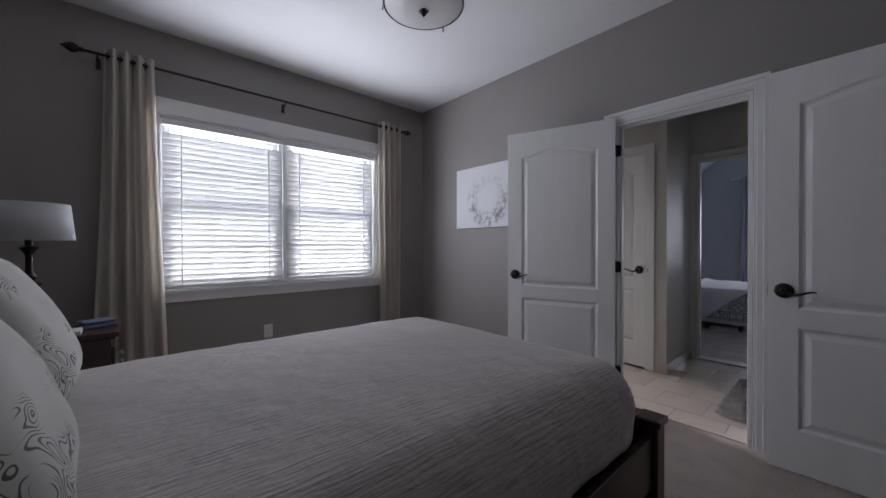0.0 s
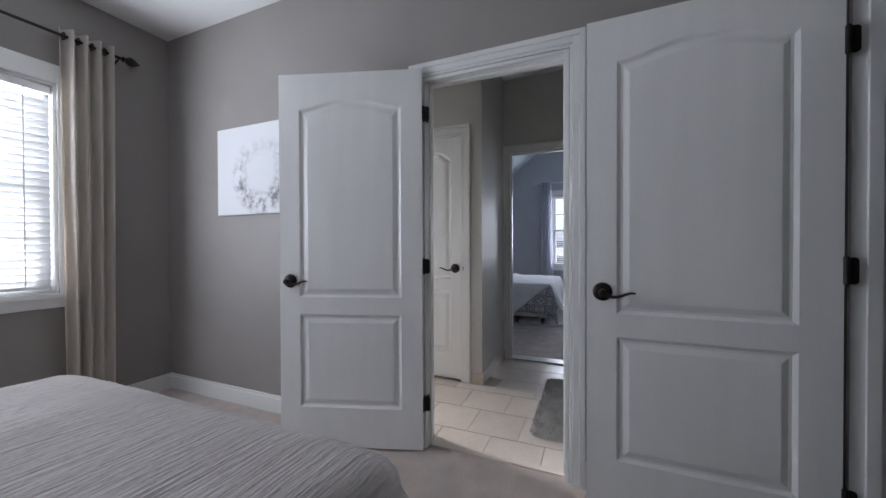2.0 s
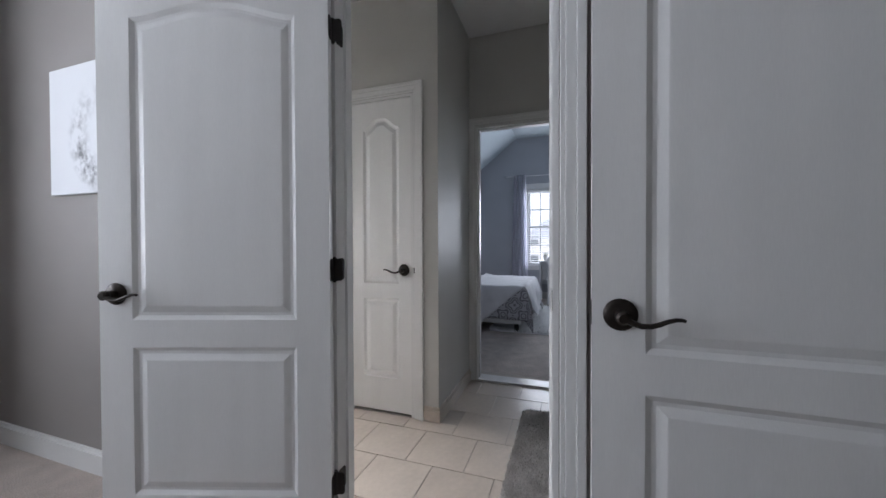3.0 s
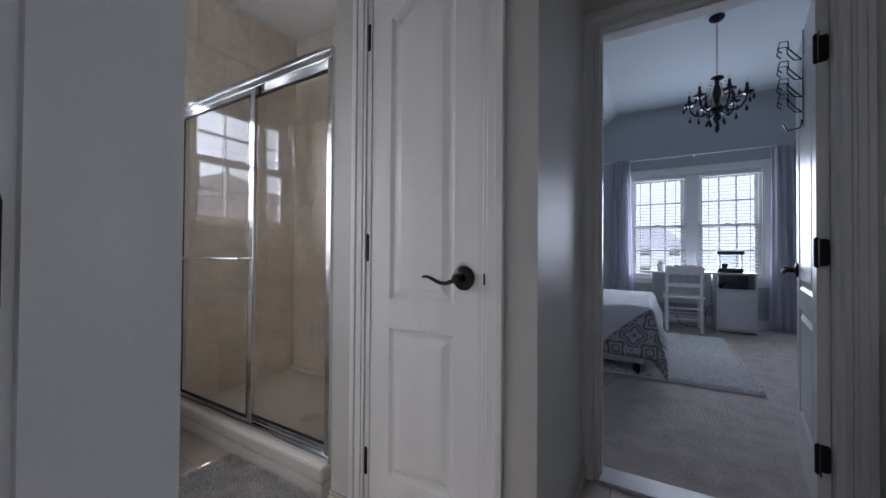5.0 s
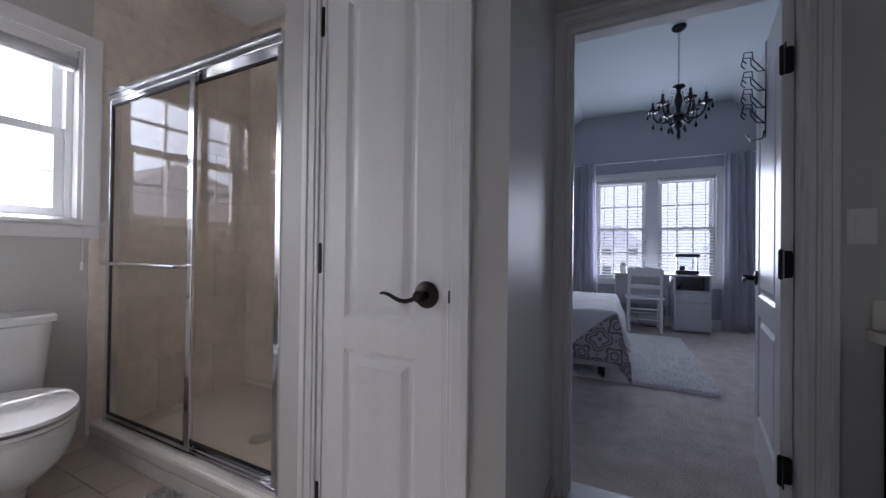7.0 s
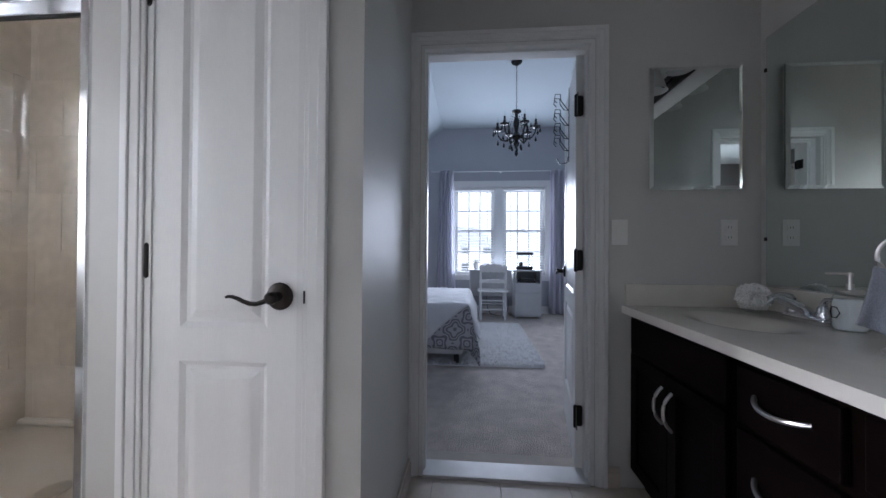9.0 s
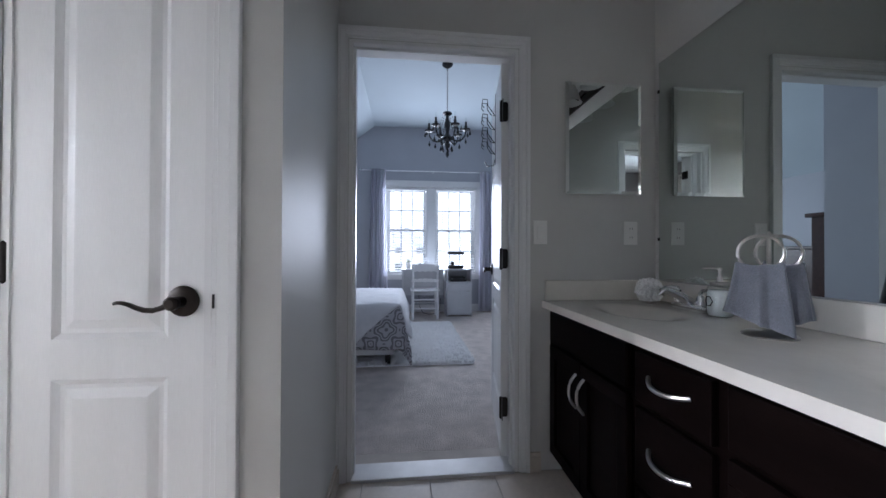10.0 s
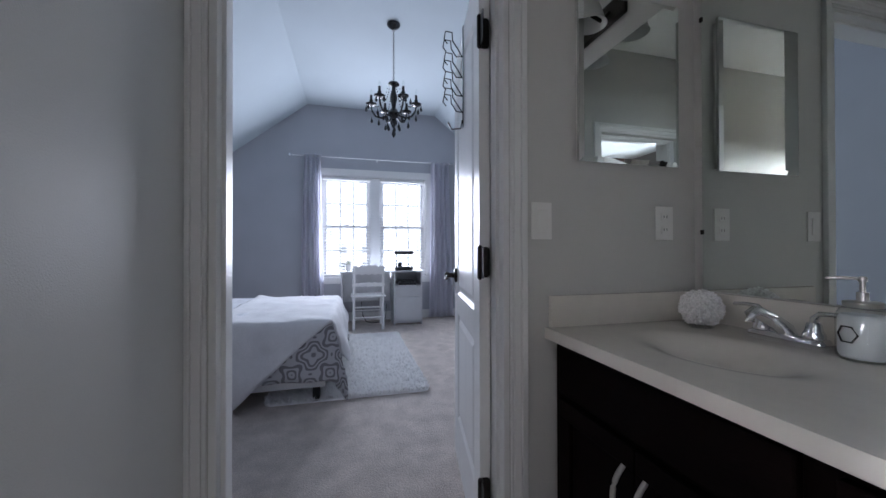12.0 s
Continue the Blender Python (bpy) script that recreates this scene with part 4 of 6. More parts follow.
def pillow(at, rx, ry, rz, w, h, t, label):
    bm = bmesh.new()
    n = 18
    for side in (1, -1):
        g = []
        for i in range(n + 1):
            row = []
            for j in range(n + 1):
                u, v = 2 * i / n - 1, 2 * j / n - 1
                k = (max(0, 1 - u ** 4) * max(0, 1 - v ** 4)) ** 0.55
                pin = 1 - 0.07 * (1 - abs(u) ** 2) * abs(v) ** 3 - 0.07 * (1 - abs(v) ** 2) * abs(u) ** 3
                p = Vector((u * w / 2 * pin, v * h / 2 * pin, side * t / 2 * k))
                p.z += 0.012 * noise.noise(p * 8 + Vector(at)) * k
                row.append(bm.verts.new(p))
            g.append(row)
        for a, c in zip(g, g[1:]):
            for j in range(n):
                bm.faces.new((a[j], a[j + 1], c[j + 1], c[j]))
    bmesh.ops.remove_doubles(bm, verts=bm.verts, dist=1e-4)
    ob = tagged(part("pillow", bm, SCROLL, None, smooth=True), label, "pillow", "bed pillows")
    ob.matrix_world = pose(*at, rx, ry, rz)
    return ob


pillow((1.17, 4.10, 0.90), 0, 66, 0, 0.52, 0.60, 0.22, "pale pillow printed with grey scrollwork, leaning on the headboard")
pillow((1.21, 3.46, 0.88), 0, 64, 4, 0.50, 0.64, 0.22, "pale pillow printed with grey scrollwork, in front of the others")

ns = thing("nightstand", (1.16, 5.26, 0), "dark cherry nightstand beside the bed", "nightstand")
part("body", boxes((-0.23, 0.22, -0.24, 0.24, 0.08, 0.69), bevel=0.004), CHERRY, ns)
part("top", boxes((-0.25, 0.255, -0.27, 0.27, 0.69, 0.715), (-0.24, 0.24, -0.255, 0.255, 0.675, 0.69), bevel=0.005), CHERRY, ns)
for z in (0.14, 0.42):
    dr = part("drawer", boxes((0.2205, 0.236, -0.21, 0.21, z, z + 0.21), bevel=0.004), CHERRY, ns)
    for y in (-0.11, 0.11):
        part("knob", lathe(bmesh.new(), [(0.006, 0.236), (0.006, 0.25), (0.014, 0.256), (0.014, 0.264), (0.006, 0.27)], 14, (0, y, z + 0.105), "x"), NICKEL, dr, "pale metal knob", smooth=True)
for x in (-0.2, 0.19):
    for y in (-0.21, 0.21):
        part("foot", boxes((x - 0.025, x + 0.025, y - 0.025, y + 0.025, 0, 0.08), bevel=0.004), CHERRY, ns)
lamp = thing("table_lamp", (1.075, 5.22, 0.715), "dark bronze table lamp with pale drum shade", "lamp")
prof = [(0.075, 0), (0.08, 0.012), (0.06, 0.03), (0.022, 0.045), (0.018, 0.07), (0.03, 0.09), (0.034, 0.11), (0.016, 0.14), (0.013, 0.2), (0.024, 0.23), (0.048, 0.25), (0.05, 0.256), (0.02, 0.27), (0.03, 0.29), (0.017, 0.31), (0.013, 0.33), (0.013, 0.40), (0.03, 0.43), (0.045, 0.438), (0.015, 0.45), (0.013, 0.54)]
part("base", lathe(bmesh.new(), prof, 24), BRONZE, lamp, "turned dark bronze stem", smooth=True)
bm = bmesh.new()
ro = lathe(bm, [(0.168, 0.475), (0.15, 0.66)], 40)
bmesh.ops.delete(bm, geom=[f for f in bm.faces if len(f.verts) > 4], context="FACES_ONLY")
sh = part("shade", bm, SHADE, lamp, "pale grey linen drum shade", smooth=True)
so = sh.modifiers.new("thickness", "SOLIDIFY")
so.thickness = 0.004
cl = thing("folded_cloth", (1.32, 5.22, 0.715), "folded dusty blue cloth on the nightstand", "cloth", 20)
part("fold", roundbox(bmesh.new(), (0.15, 0.11, 0.024), 0.01, 6, (0, 0, 0.012), 0.003, 12), BLUECLOTH, cl, smooth=True)
part("fold", roundbox(bmesh.new(), (0.13, 0.10, 0.016), 0.007, 6, (0.0, 0, 0.033), 0.003, 12), BLUECLOTH, cl, smooth=True)
tagged(part("book", boxes((1.17, 1.27, 5.02, 5.15, 0.715, 0.735), bevel=0.003), PLASTIC, None), "small white book on the nightstand", "book")

art = thing("canvas_picture", (E1 - 0.014, 4.80, 1.645), "white canvas with a broken ring of grey brush strokes", "picture")
part("canvas", boxes((-0.014, 0.014, -0.43, 0.43, -0.305, 0.305), bevel=0.004), ART, art)

lt = thing("ceiling_light", (2.79, 4.18, CEIL_Z), "semi-flush ceiling light with opal dish and bronze rim", "ceiling light")
part("canopy", lathe(bmesh.new(), [(0.06, 0), (0.065, -0.01), (0.05, -0.025), (0.012, -0.03), (0.008, -0.19)], 24), BRONZE, lt, smooth=True)
part("dish", lathe(bmesh.new(), [(0.235, -0.13), (0.23, -0.14), (0.18, -0.158), (0.11, -0.168), (0.03, -0.172), (0.0295, -0.166), (0.11, -0.16), (0.18, -0.15), (0.228, -0.13)], 40), OPAL, lt, "frosted white glass dish", smooth=True)
part("rim", tube(bmesh.new(), arc((0, 0, -0.135), 0.238, 0, 360, 40, "xy"), 0.006, 8), BRONZE, lt, smooth=True)
part("finial", lathe(bmesh.new(), [(0.018, -0.171), (0.02, -0.176), (0.012, -0.183), (0.014, -0.189), (0.006, -0.2), (0.003, -0.206)], 16), BRONZE, lt, smooth=True)
for a in (20, 140, 260):
    c, s = math.cos(radians(a)), math.sin(radians(a))
    part("clip", tube(bmesh.new(), [(0.06 * c, 0.06 * s, -0.015), (0.244 * c, 0.244 * s, -0.1), (0.246 * c, 0.246 * s, -0.165)], 0.004, 6), BRONZE, lt)


def wall_plate(name, at, turn, kind, label, w=0.07, h=0.115):
    """A cover plate on a wall; local y points out of the wall."""
    p = thing(name, at, label, "wall plate", turn)
    part("plate", boxes((-w / 2, w / 2, 0, 0.005, -h / 2, h / 2), bevel=0.0015), PLASTIC, p)
    if kind == "rocker":
        part("rocker", boxes((-0.017, 0.017, 0.005, 0.009, -0.033, 0.033), bevel=0.002), PLASTIC, p)
    else:
        for z in (-0.022, 0.022):
            s = part("socket", boxes((-0.017, 0.017, 0.005, 0.0075, z - 0.014, z + 0.014), bevel=0.002), PLASTIC, p)
            for x in (-0.006, 0.006):
                part("slot", boxes((x - 0.001, x + 0.001, 0.0076, 0.008, z - 0.004, z + 0.005)), BLACK, s)
    return p


wall_plate("wall_outlet", (2.37, N1, 0.42), 180, "outlet", "white outlet on the wall under the window")
wall_plate("light_switch", (EB, 2.602, 1.15), 90, "rocker", "white rocker light switch beside the doorway")
wall_plate("wall_outlet", (EB, 2.135, 1.15), 90, "outlet", "white outlet above the vanity splash")

# ---- bath ----
van = thing("vanity_cabinet", (0, 0, 0), "espresso stained double vanity with doors and drawers", "cabinet")
part("body", boxes((4.245, EB - 0.003, SB + 0.002, 2.55, 0.10, 0.735)), ESPRESSO, van)
part("top_rail", boxes((4.245, EB - 0.003, 2.525, 2.55, 0.7352, 0.786)), ESPRESSO, van)
part("toe_kick", boxes((4.245, EB - 0.003, SB + 0.002, 2.49, 0.0, 0.10)), ESPRESSO, van)


def front(name, x0, x1, z0, z1, framed):
    """A vanity front: a flat slab, or a frame round a sunk panel."""
    bm, rails = bmesh.new(), []
    if framed:
        f = 0.052
        for r in ((x0, x1, z0, z0 + f), (x0, x1, z1 - f, z1), (x0, x0 + f, z0 + f, z1 - f), (x1 - f, x1, z0 + f, z1 - f)):
            rails.append(boxes((r[0], r[1], 2.551, 2.571, r[2], r[3]), bevel=0.0025))
        box(bm, x0 + f, x1 - f, 2.551, 2.558, z0 + f, z1 - f)
    else:
        box(bm, x0, x1, 2.551, 2.571, z0, z1, bevel=0.004)
    own = part(name, bm, ESPRESSO, van)
    for k, r in enumerate(rails):
        part("rail" if k < 2 else "stile", r, ESPRESSO, own)
    return own


def pull(owner, c, upright):
    """An arched nickel pull."""
    bm = bmesh.new()
    pts = []
    for i in range(13):
        u = 2 * i / 12 - 1
        out = 2.571 + 0.030 * (1 - abs(u) ** 2.4)
        pts.append((c[0], out, c[1] + u * 0.067) if upright else (c[0] + u * 0.075, out, c[1] - 0.012 * (1 - u * u) + 0.006))
    tube(bm, pts, 0.0062, 8, flat=1.0)
    part("handle", bm, NICKEL, owner, "arched brushed nickel pull", smooth=True)


for x0, x1, s in ((5.19, 5.78, 1), (4.25, 4.84, 1)):
    front("false_drawer_front", x0, x1, 0.635, 0.772, False)
    m = (x0 + x1) / 2
    for a, c, hx in ((x0, m - 0.002, m - 0.032), (m + 0.002, x1, m + 0.032)):
        pull(front("cabinet_door", a, c, 0.115, 0.618, True), (hx, 0.50), True)
for z0, z1 in ((0.617, 0.764), (0.375, 0.60), (0.115, 0.358)):
    pull(front("drawer", 4.88, 5.148, z0, z1, False), (5.012, (z0 + z1) / 2 + 0.006), False)


def countertop():
    """The slab with two oval basins sunk into it, backsplash and side splash."""
    bm = bmesh.new()
    x0, x1, y0, y1, z = 4.243, EB - 0.002, SB + 0.002, 2.592, 0.82
    basins = ((5.49, 2.325), (4.545, 2.325))
    rim = [bm.verts.new(p) for p in ((x0, y0, z), (x1, y0, z), (x1, y1, z), (x0, y1, z))]
    edges = [bm.edges.new((rim[i], rim[(i + 1) % 4])) for i in range(4)]
    n = 36
    for cx, cy in basins:
        prev = None
        for k, (s, d) in enumerate(((1.0, 0.0), (0.94, -0.0004), (0.86, -0.002), (0.77, -0.006), (0.66, -0.014), (0.54, -0.027), (0.4, -0.04), (0.25, -0.047), (0.1, -0.049))):
            ring = [bm.verts.new((cx + 0.225 * s * math.cos(2 * math.pi * i / n), cy + 0.165 * s * math.sin(2 * math.pi * i / n), z + d)) for i in range(n)]
            if prev is None:
                edges += [bm.edges.new((ring[i], ring[(i + 1) % n])) for i in range(n)]
            else:
                for i in range(n):
                    bm.faces.new((prev[i], prev[(i + 1) % n], ring[(i + 1) % n], ring[i]))
            prev = ring
        bm.faces.new(prev)
    bmesh.ops.triangle_fill(bm, edges=edges, use_beauty=True)
    low = [bm.verts.new(v.co - Vector((0, 0, 0.033))) for v in rim]
    for i in range(4):
        bm.faces.new((rim[i], rim[(i + 1) % 4], low[(i + 1) % 4], low[i]))
    return bm


ct = thing("countertop", (0, 0, 0), "cream cultured marble vanity top with two basins", "countertop")
part("slab", countertop(), MARBLE, ct, smooth=True)
part("backsplash", boxes((4.243, EB - 0.024, SB + 0.002, SB + 0.022, 0.8203, 0.918), bevel=0.004), MARBLE, ct)
part("side_splash", boxes((EB - 0.022, EB - 0.002, SB + 0.002, 2.58, 0.8203, 0.918), bevel=0.004), MARBLE, ct)
for cx in (5.49, 4.545):
    part("drain", lathe(bmesh.new(), [(0.018, 0.766), (0.02, 0.7725), (0.010, 0.774)], 20, (cx, 2.325, 0)), CHROME, ct, smooth=True)


def faucet(cx, cy):
    f = thing("faucet", (cx, cy, 0.82), "chrome two-handle centreset faucet on the vanity", "faucet", group="vanity faucets")
    part("base", roundbox(bmesh.new(), (0.165, 0.05, 0.028), 0.0135, 8, (0, 0, 0.014)), CHROME, f, smooth=True)
    bm = bmesh.new()
    tube(bm, [(0, -0.008, 0.012), (0, 0.006, 0.036), (0, 0.04, 0.057), (0, 0.08, 0.076), (0, 0.108, 0.086), (0, 0.122, 0.08), (0, 0.124, 0.062)], 0.021, 14, 0.011)
    part("spout", bm, CHROME, f, smooth=True)
    for s in (-1, 1):
        bm = bmesh.new()
        lathe(bm, [(0.021, 0.026), (0.022, 0.034), (0.017, 0.045), (0.015, 0.058), (0.012, 0.064)], 18, (s * 0.055, 0, 0))
        tube(bm, [(s * 0.055, 0, 0.05), (s * 0.056, 0, 0.074), (s * 0.068, 0.001, 0.086), (s * 0.095, 0.002, 0.088), (s * 0.125, 0.004, 0.085)], 0.012, 12, 0.008, 0.6)
        part("handle", bm, CHROME, f, smooth=True)
    return f


faucet(5.49, 2.10)
faucet(4.545, 2.10)


def soap_bottle(x, y, label):
    s = thing("soap_dispenser", (x, y, 0.82), label, "soap dispenser", group="soap dispensers")
    part("soap", lathe(bmesh.new(), [(0.034, 0.004), (0.0385, 0.012), (0.0385, 0.088), (0.034, 0.097), (0.02, 0.098)], 28), SOAP, s, "white soap fill", smooth=True)
    part("jar", lathe(bmesh.new(), [(0.037, 0.0), (0.042, 0.006), (0.042, 0.095), (0.036, 0.108), (0.029, 0.113), (0.029, 0.12)], 28), CLEAR, s, "clear glass jar", smooth=True)
    part("lid", lathe(bmesh.new(), [(0.03, 0.114), (0.031, 0.116), (0.031, 0.124), (0.028, 0.126), (0.01, 0.127), (0.0095, 0.145), (0.005, 0.146), (0.005, 0.168), (0.0075, 0.169), (0.0075, 0.178), (0.004, 0.18)], 28), NICKEL, s, "brushed metal pump lid", smooth=True)
    part("pump_spout", tube(bmesh.new(), [(0, 0, 0.175), (0.024, 0.018, 0.176), (0.044, 0.034, 0.174)], 0.0038, 10, 0.003), NICKEL, s, smooth=True)
    bm = bmesh.new()
    ring_ = [(0.0425 * math.sin(0.42 * math.cos(radians(a))), 0.0425 * math.cos(0.42 * math.cos(radians(a))), 0.056 + 0.019 * math.sin(radians(a))) for a in range(0, 361, 60)]
    tube(bm, ring_, 0.0018, 6)
    part("emblem", bm, BLACK, s, "dark round printed mark")
    s.rotation_euler = (0, 0, radians(-8))
    return s


soap_bottle(5.35, 2.10, "glass soap jar with metal pump, beside the faucet")
soap_bottle(4.80, 2.11, "glass soap jar with metal pump, beside the towel stand")

pf = thing("bath_puff", (5.70, 2.125, 0.82), "white ruffled mesh puff on a low glass foot", "bath puff")
part("foot", lathe(bmesh.new(), [(0.031, 0.0), (0.033, 0.003), (0.03, 0.012), (0.027, 0.016), (0.03, 0.024)], 28), CLEAR, pf, "clear glass foot", smooth=True)
bm = bmesh.new()
bmesh.ops.create_icosphere(bm, subdivisions=5, radius=0.05)
for v in bm.verts:
    d = v.co.normalized()
    k = abs(math.sin(9 * d.x + 4 * noise.noise(d * 3))) * abs(math.cos(8 * d.y + 3 * d.z)) * 0.010 + 0.006 * noise.noise(d * 9)
    v.co = d * (0.052 + k)
    v.co.z = max(v.co.z, -0.046) + 0.058
part("mesh_ball", bm, PUFF, pf, smooth=True)

ts = thing("towel_stand", (5.05, 2.235, 0.82), "brushed nickel hand towel stand with rings", "towel stand", 41)
ts.scale = (0.87, 0.87, 0.87)
part("base", lathe(bmesh.new(), [(0.07, 0.0), (0.073, 0.005), (0.066, 0.011), (0.02, 0.015), (0.01, 0.024)], 32), NICKEL, ts, "round weighted base", smooth=True)
part("post", lathe(bmesh.new(), [(0.0065, 0.02), (0.0065, 0.32), (0.009, 0.325), (0.004, 0.338)], 12), NICKEL, ts, smooth=True)
for i, (px, py) in enumerate(((0.02, 0.034), (-0.022, -0.026))):
    bm = tube(bmesh.new(), arc((px, py, 0.268), 0.056, 0, 360, 30, "xz"), 0.005, 8)
    tube(bm, [(0, 0, 0.318), (px * 0.5, py * 0.5, 0.326), (px, py, 0.324)], 0.005, 8)
    part("ring", bm, NICKEL, ts, smooth=True)


def towel(xx, yy, label, seed):
    """A hand towel folded over a ring, flaring downwards."""
    bm = bmesh.new()
    nu, nv = 22, 30
    rows = []
    for j in range(nv + 1):
        s = 2 * j / nv - 1
        row = []
        for i in range(nu + 1):
            u = 2 * i / nu - 1
            a = abs(s)
            z = 0.23 - 0.20 * max(0, a - 0.06) + 0.010 * u * u * (1 if a < 0.1 else 0.3)
            out = math.copysign(min(1, a / 0.08), s) * 0.013 + s * 0.02
            half = (0.062 if seed < 2 else 0.05) * (0.92 + 0.32 * a)
            k = noise.noise(Vector((u * 1.6, s * 1.2, seed)))
            fold = math.sin(u * 5.5 + seed + 0.8 * k) + 0.45 * math.sin(u * 11 + 2 * seed)
            row.append(bm.verts.new((xx + u * half + 0.016 * k * a, yy + out + math.copysign(a, s) * 0.011 * fold + 0.01 * k * a, z + 0.03 * u * a * (1 if seed < 2 else -0.5) + 0.006 * k)))
        rows.append(row)
    for a, c in zip(rows, rows[1:]):
        for i in range(nu):
            bm.faces.new((a[i], a[i + 1], c[i + 1], c[i]))
    ob = tagged(part("hand_towel", bm, TOWEL, None, smooth=True), label, "towel", "hand towels")
    ob.matrix_world = pose(5.05, 2.235, 0.82, 0, 0, 41) @ Matrix.Scale(0.87, 4)
    so = ob.modifiers.new("thickness", "SOLIDIFY")
    so.thickness = 0.011
    return ob


towel(0.022, 0.038, "slate grey hand towel hung over the stand's ring", 1.0)
towel(-0.034, -0.028, "slate grey hand towel hung over the stand's ring", 4.0)

wm = thing("wall_mirror", (0, SB, 0), "large frameless mirror over the vanity", "mirror")
part("mirror_glass", boxes((4.27, 5.79, 0.0015, 0.008, 0.922, 1.99)), WALL_MIRROR, wm)
part("backing", boxes((4.271, 5.789, 0.0, 0.0014, 0.923, 1.989)), BLACK, wm)
for x in (5.786,):
    for z in (1.12, 1.85):
        part("clip", boxes((x, x + 0.010, 0.002, 0.012, z - 0.008, z + 0.008), bevel=0.002), HINGE, wm)


def med_cabinet():
    m = thing("mirror_cabinet", (EB, 2.29, 1.61), "wall-hung mirror cabinet with a narrow silver edge", "mirror cabinet")
    part("body", boxes((-0.015, 0.0, -0.185, 0.185, -0.26, 0.26)), PLASTIC, m)
    bm = bmesh.new()
    w, h, b = 0.194, 0.272, 0.016
    o = [bm.verts.new((-0.026, y, z)) for y, z in ((-w, -h), (w, -h), (w, h), (-w, h))]
    i_ = [bm.verts.new((-0.030, y, z)) for y, z in ((-w + b, -h + b), (w - b, -h + b), (w - b, h - b), (-w + b, h - b))]
    k = [bm.verts.new((-0.016, y, z)) for y, z in ((-w, -h), (w, -h), (w, h), (-w, h))]
    for j in range(4):
        n = (j + 1) % 4
        bm.faces.new((o[j], o[n], i_[n], i_[j]))
        bm.faces.new((k[j], k[n], o[n], o[j]))
    bm.faces.new(i_)
    bm.faces.new(k)
    part("mirror_door", bm, MIRROR, m, "bevelled mirror door")


med_cabinet()

vl = thing("vanity_light", (5.10, SB, 2.15), "dark bronze vanity light with white bell shades", "wall light")
part("back_plate", boxes((-0.36, 0.36, 0.0, 0.025, -0.05, 0.05), bevel=0.008), BRONZE, vl)
for x in (-0.27, 0.0, 0.27):
    part("arm", tube(bmesh.new(), [(x, 0.025, 0.0), (x, 0.07, -0.045), (x, 0.115, -0.03), (x, 0.125, 0.01), (x, 0.11, 0.035)], 0.009, 10), BRONZE, vl, "scrolled bronze arm", smooth=True)
    bm = lathe(bmesh.new(), [(0.025, 0.055), (0.03, 0.04), (0.045, 0.0), (0.062, -0.06), (0.072, -0.075), (0.069, -0.075), (0.058, -0.058), (0.041, 0.0), (0.02, 0.045)], 28, (x, 0.125, 0.0))
    part("shade", bm, OPAL, vl, "white frosted glass bell shade", smooth=True)


# toilet
wc = thing("toilet", (4.69, 5.82, 0), "white two-piece toilet with the lid shut", "toilet")


def loft(bm, rings, n=32):
    """Skins level egg-shaped rings: centre y, half width, half length to the back and front, height."""
    prev = None
    for cy, hw, hb, hf, z, sq in rings:
        ring = []
        for i in range(n):
            a = 2 * math.pi * i / n
            c, s = math.cos(a), math.sin(a)
            c, s = math.copysign(abs(c) ** sq, c), math.copysign(abs(s) ** sq, s)
            ring.append(bm.verts.new((hw * c, cy + (hb if s > 0 else hf) * s, z)))
        if prev:
            for i in range(n):
                bm.faces.new((prev[i], prev[(i + 1) % n], ring[(i + 1) % n], ring[i]))
        else:
            bm.faces.new(ring[::-1])
        prev = ring
    bm.faces.new(prev)
    return bm


part("bowl", loft(bmesh.new(), [(-0.36, 0.108, 0.22, 0.18, 0.0, 0.8), (-0.36, 0.102, 0.22, 0.17, 0.025, 0.8), (-0.37, 0.088, 0.2, 0.15, 0.09, 0.85), (-0.39, 0.10, 0.2, 0.18, 0.16, 0.95),
     (-0.42, 0.15, 0.19, 0.25, 0.225, 1.0), (-0.45, 0.183, 0.2, 0.285, 0.29, 1.0), (-0.45, 0.196, 0.205, 0.303, 0.355, 1.0), (-0.45, 0.2, 0.205, 0.306, 0.395, 1.0), (-0.45, 0.188, 0.2, 0.292, 0.408, 1.0)]), PORCELAIN, wc, smooth=True)
part("seat", loft(bmesh.new(), [(-0.45, 0.198, 0.2, 0.305, 0.413, 1.0), (-0.45, 0.205, 0.204, 0.312, 0.42, 1.0), (-0.45, 0.197, 0.2, 0.304, 0.429, 1.0)]), PORCELAIN, wc, smooth=True)
part("lid", loft(bmesh.new(), [(-0.45, 0.19, 0.2, 0.297, 0.437, 1.0), (-0.45, 0.204, 0.204, 0.31, 0.443, 1.0), (-0.45, 0.2, 0.2, 0.305, 0.454, 1.0), (-0.45, 0.165, 0.165, 0.265, 0.461, 1.0)]), PORCELAIN, wc, smooth=True)
part("tank", loft(bmesh.new(), [(-0.115, 0.19, 0.10, 0.10, 0.40, 0.35), (-0.115, 0.2, 0.105, 0.105, 0.43, 0.3), (-0.115, 0.225, 0.11, 0.112, 0.71, 0.3)]), PORCELAIN, wc, smooth=True)
part("tank_lid", loft(bmesh.new(), [(-0.115, 0.228, 0.112, 0.115, 0.711, 0.3), (-0.115, 0.238, 0.114, 0.124, 0.718, 0.3), (-0.115, 0.238, 0.114, 0.124, 0.742, 0.3), (-0.115, 0.228, 0.108, 0.114, 0.752, 0.3)]), PORCELAIN, wc, smooth=True)
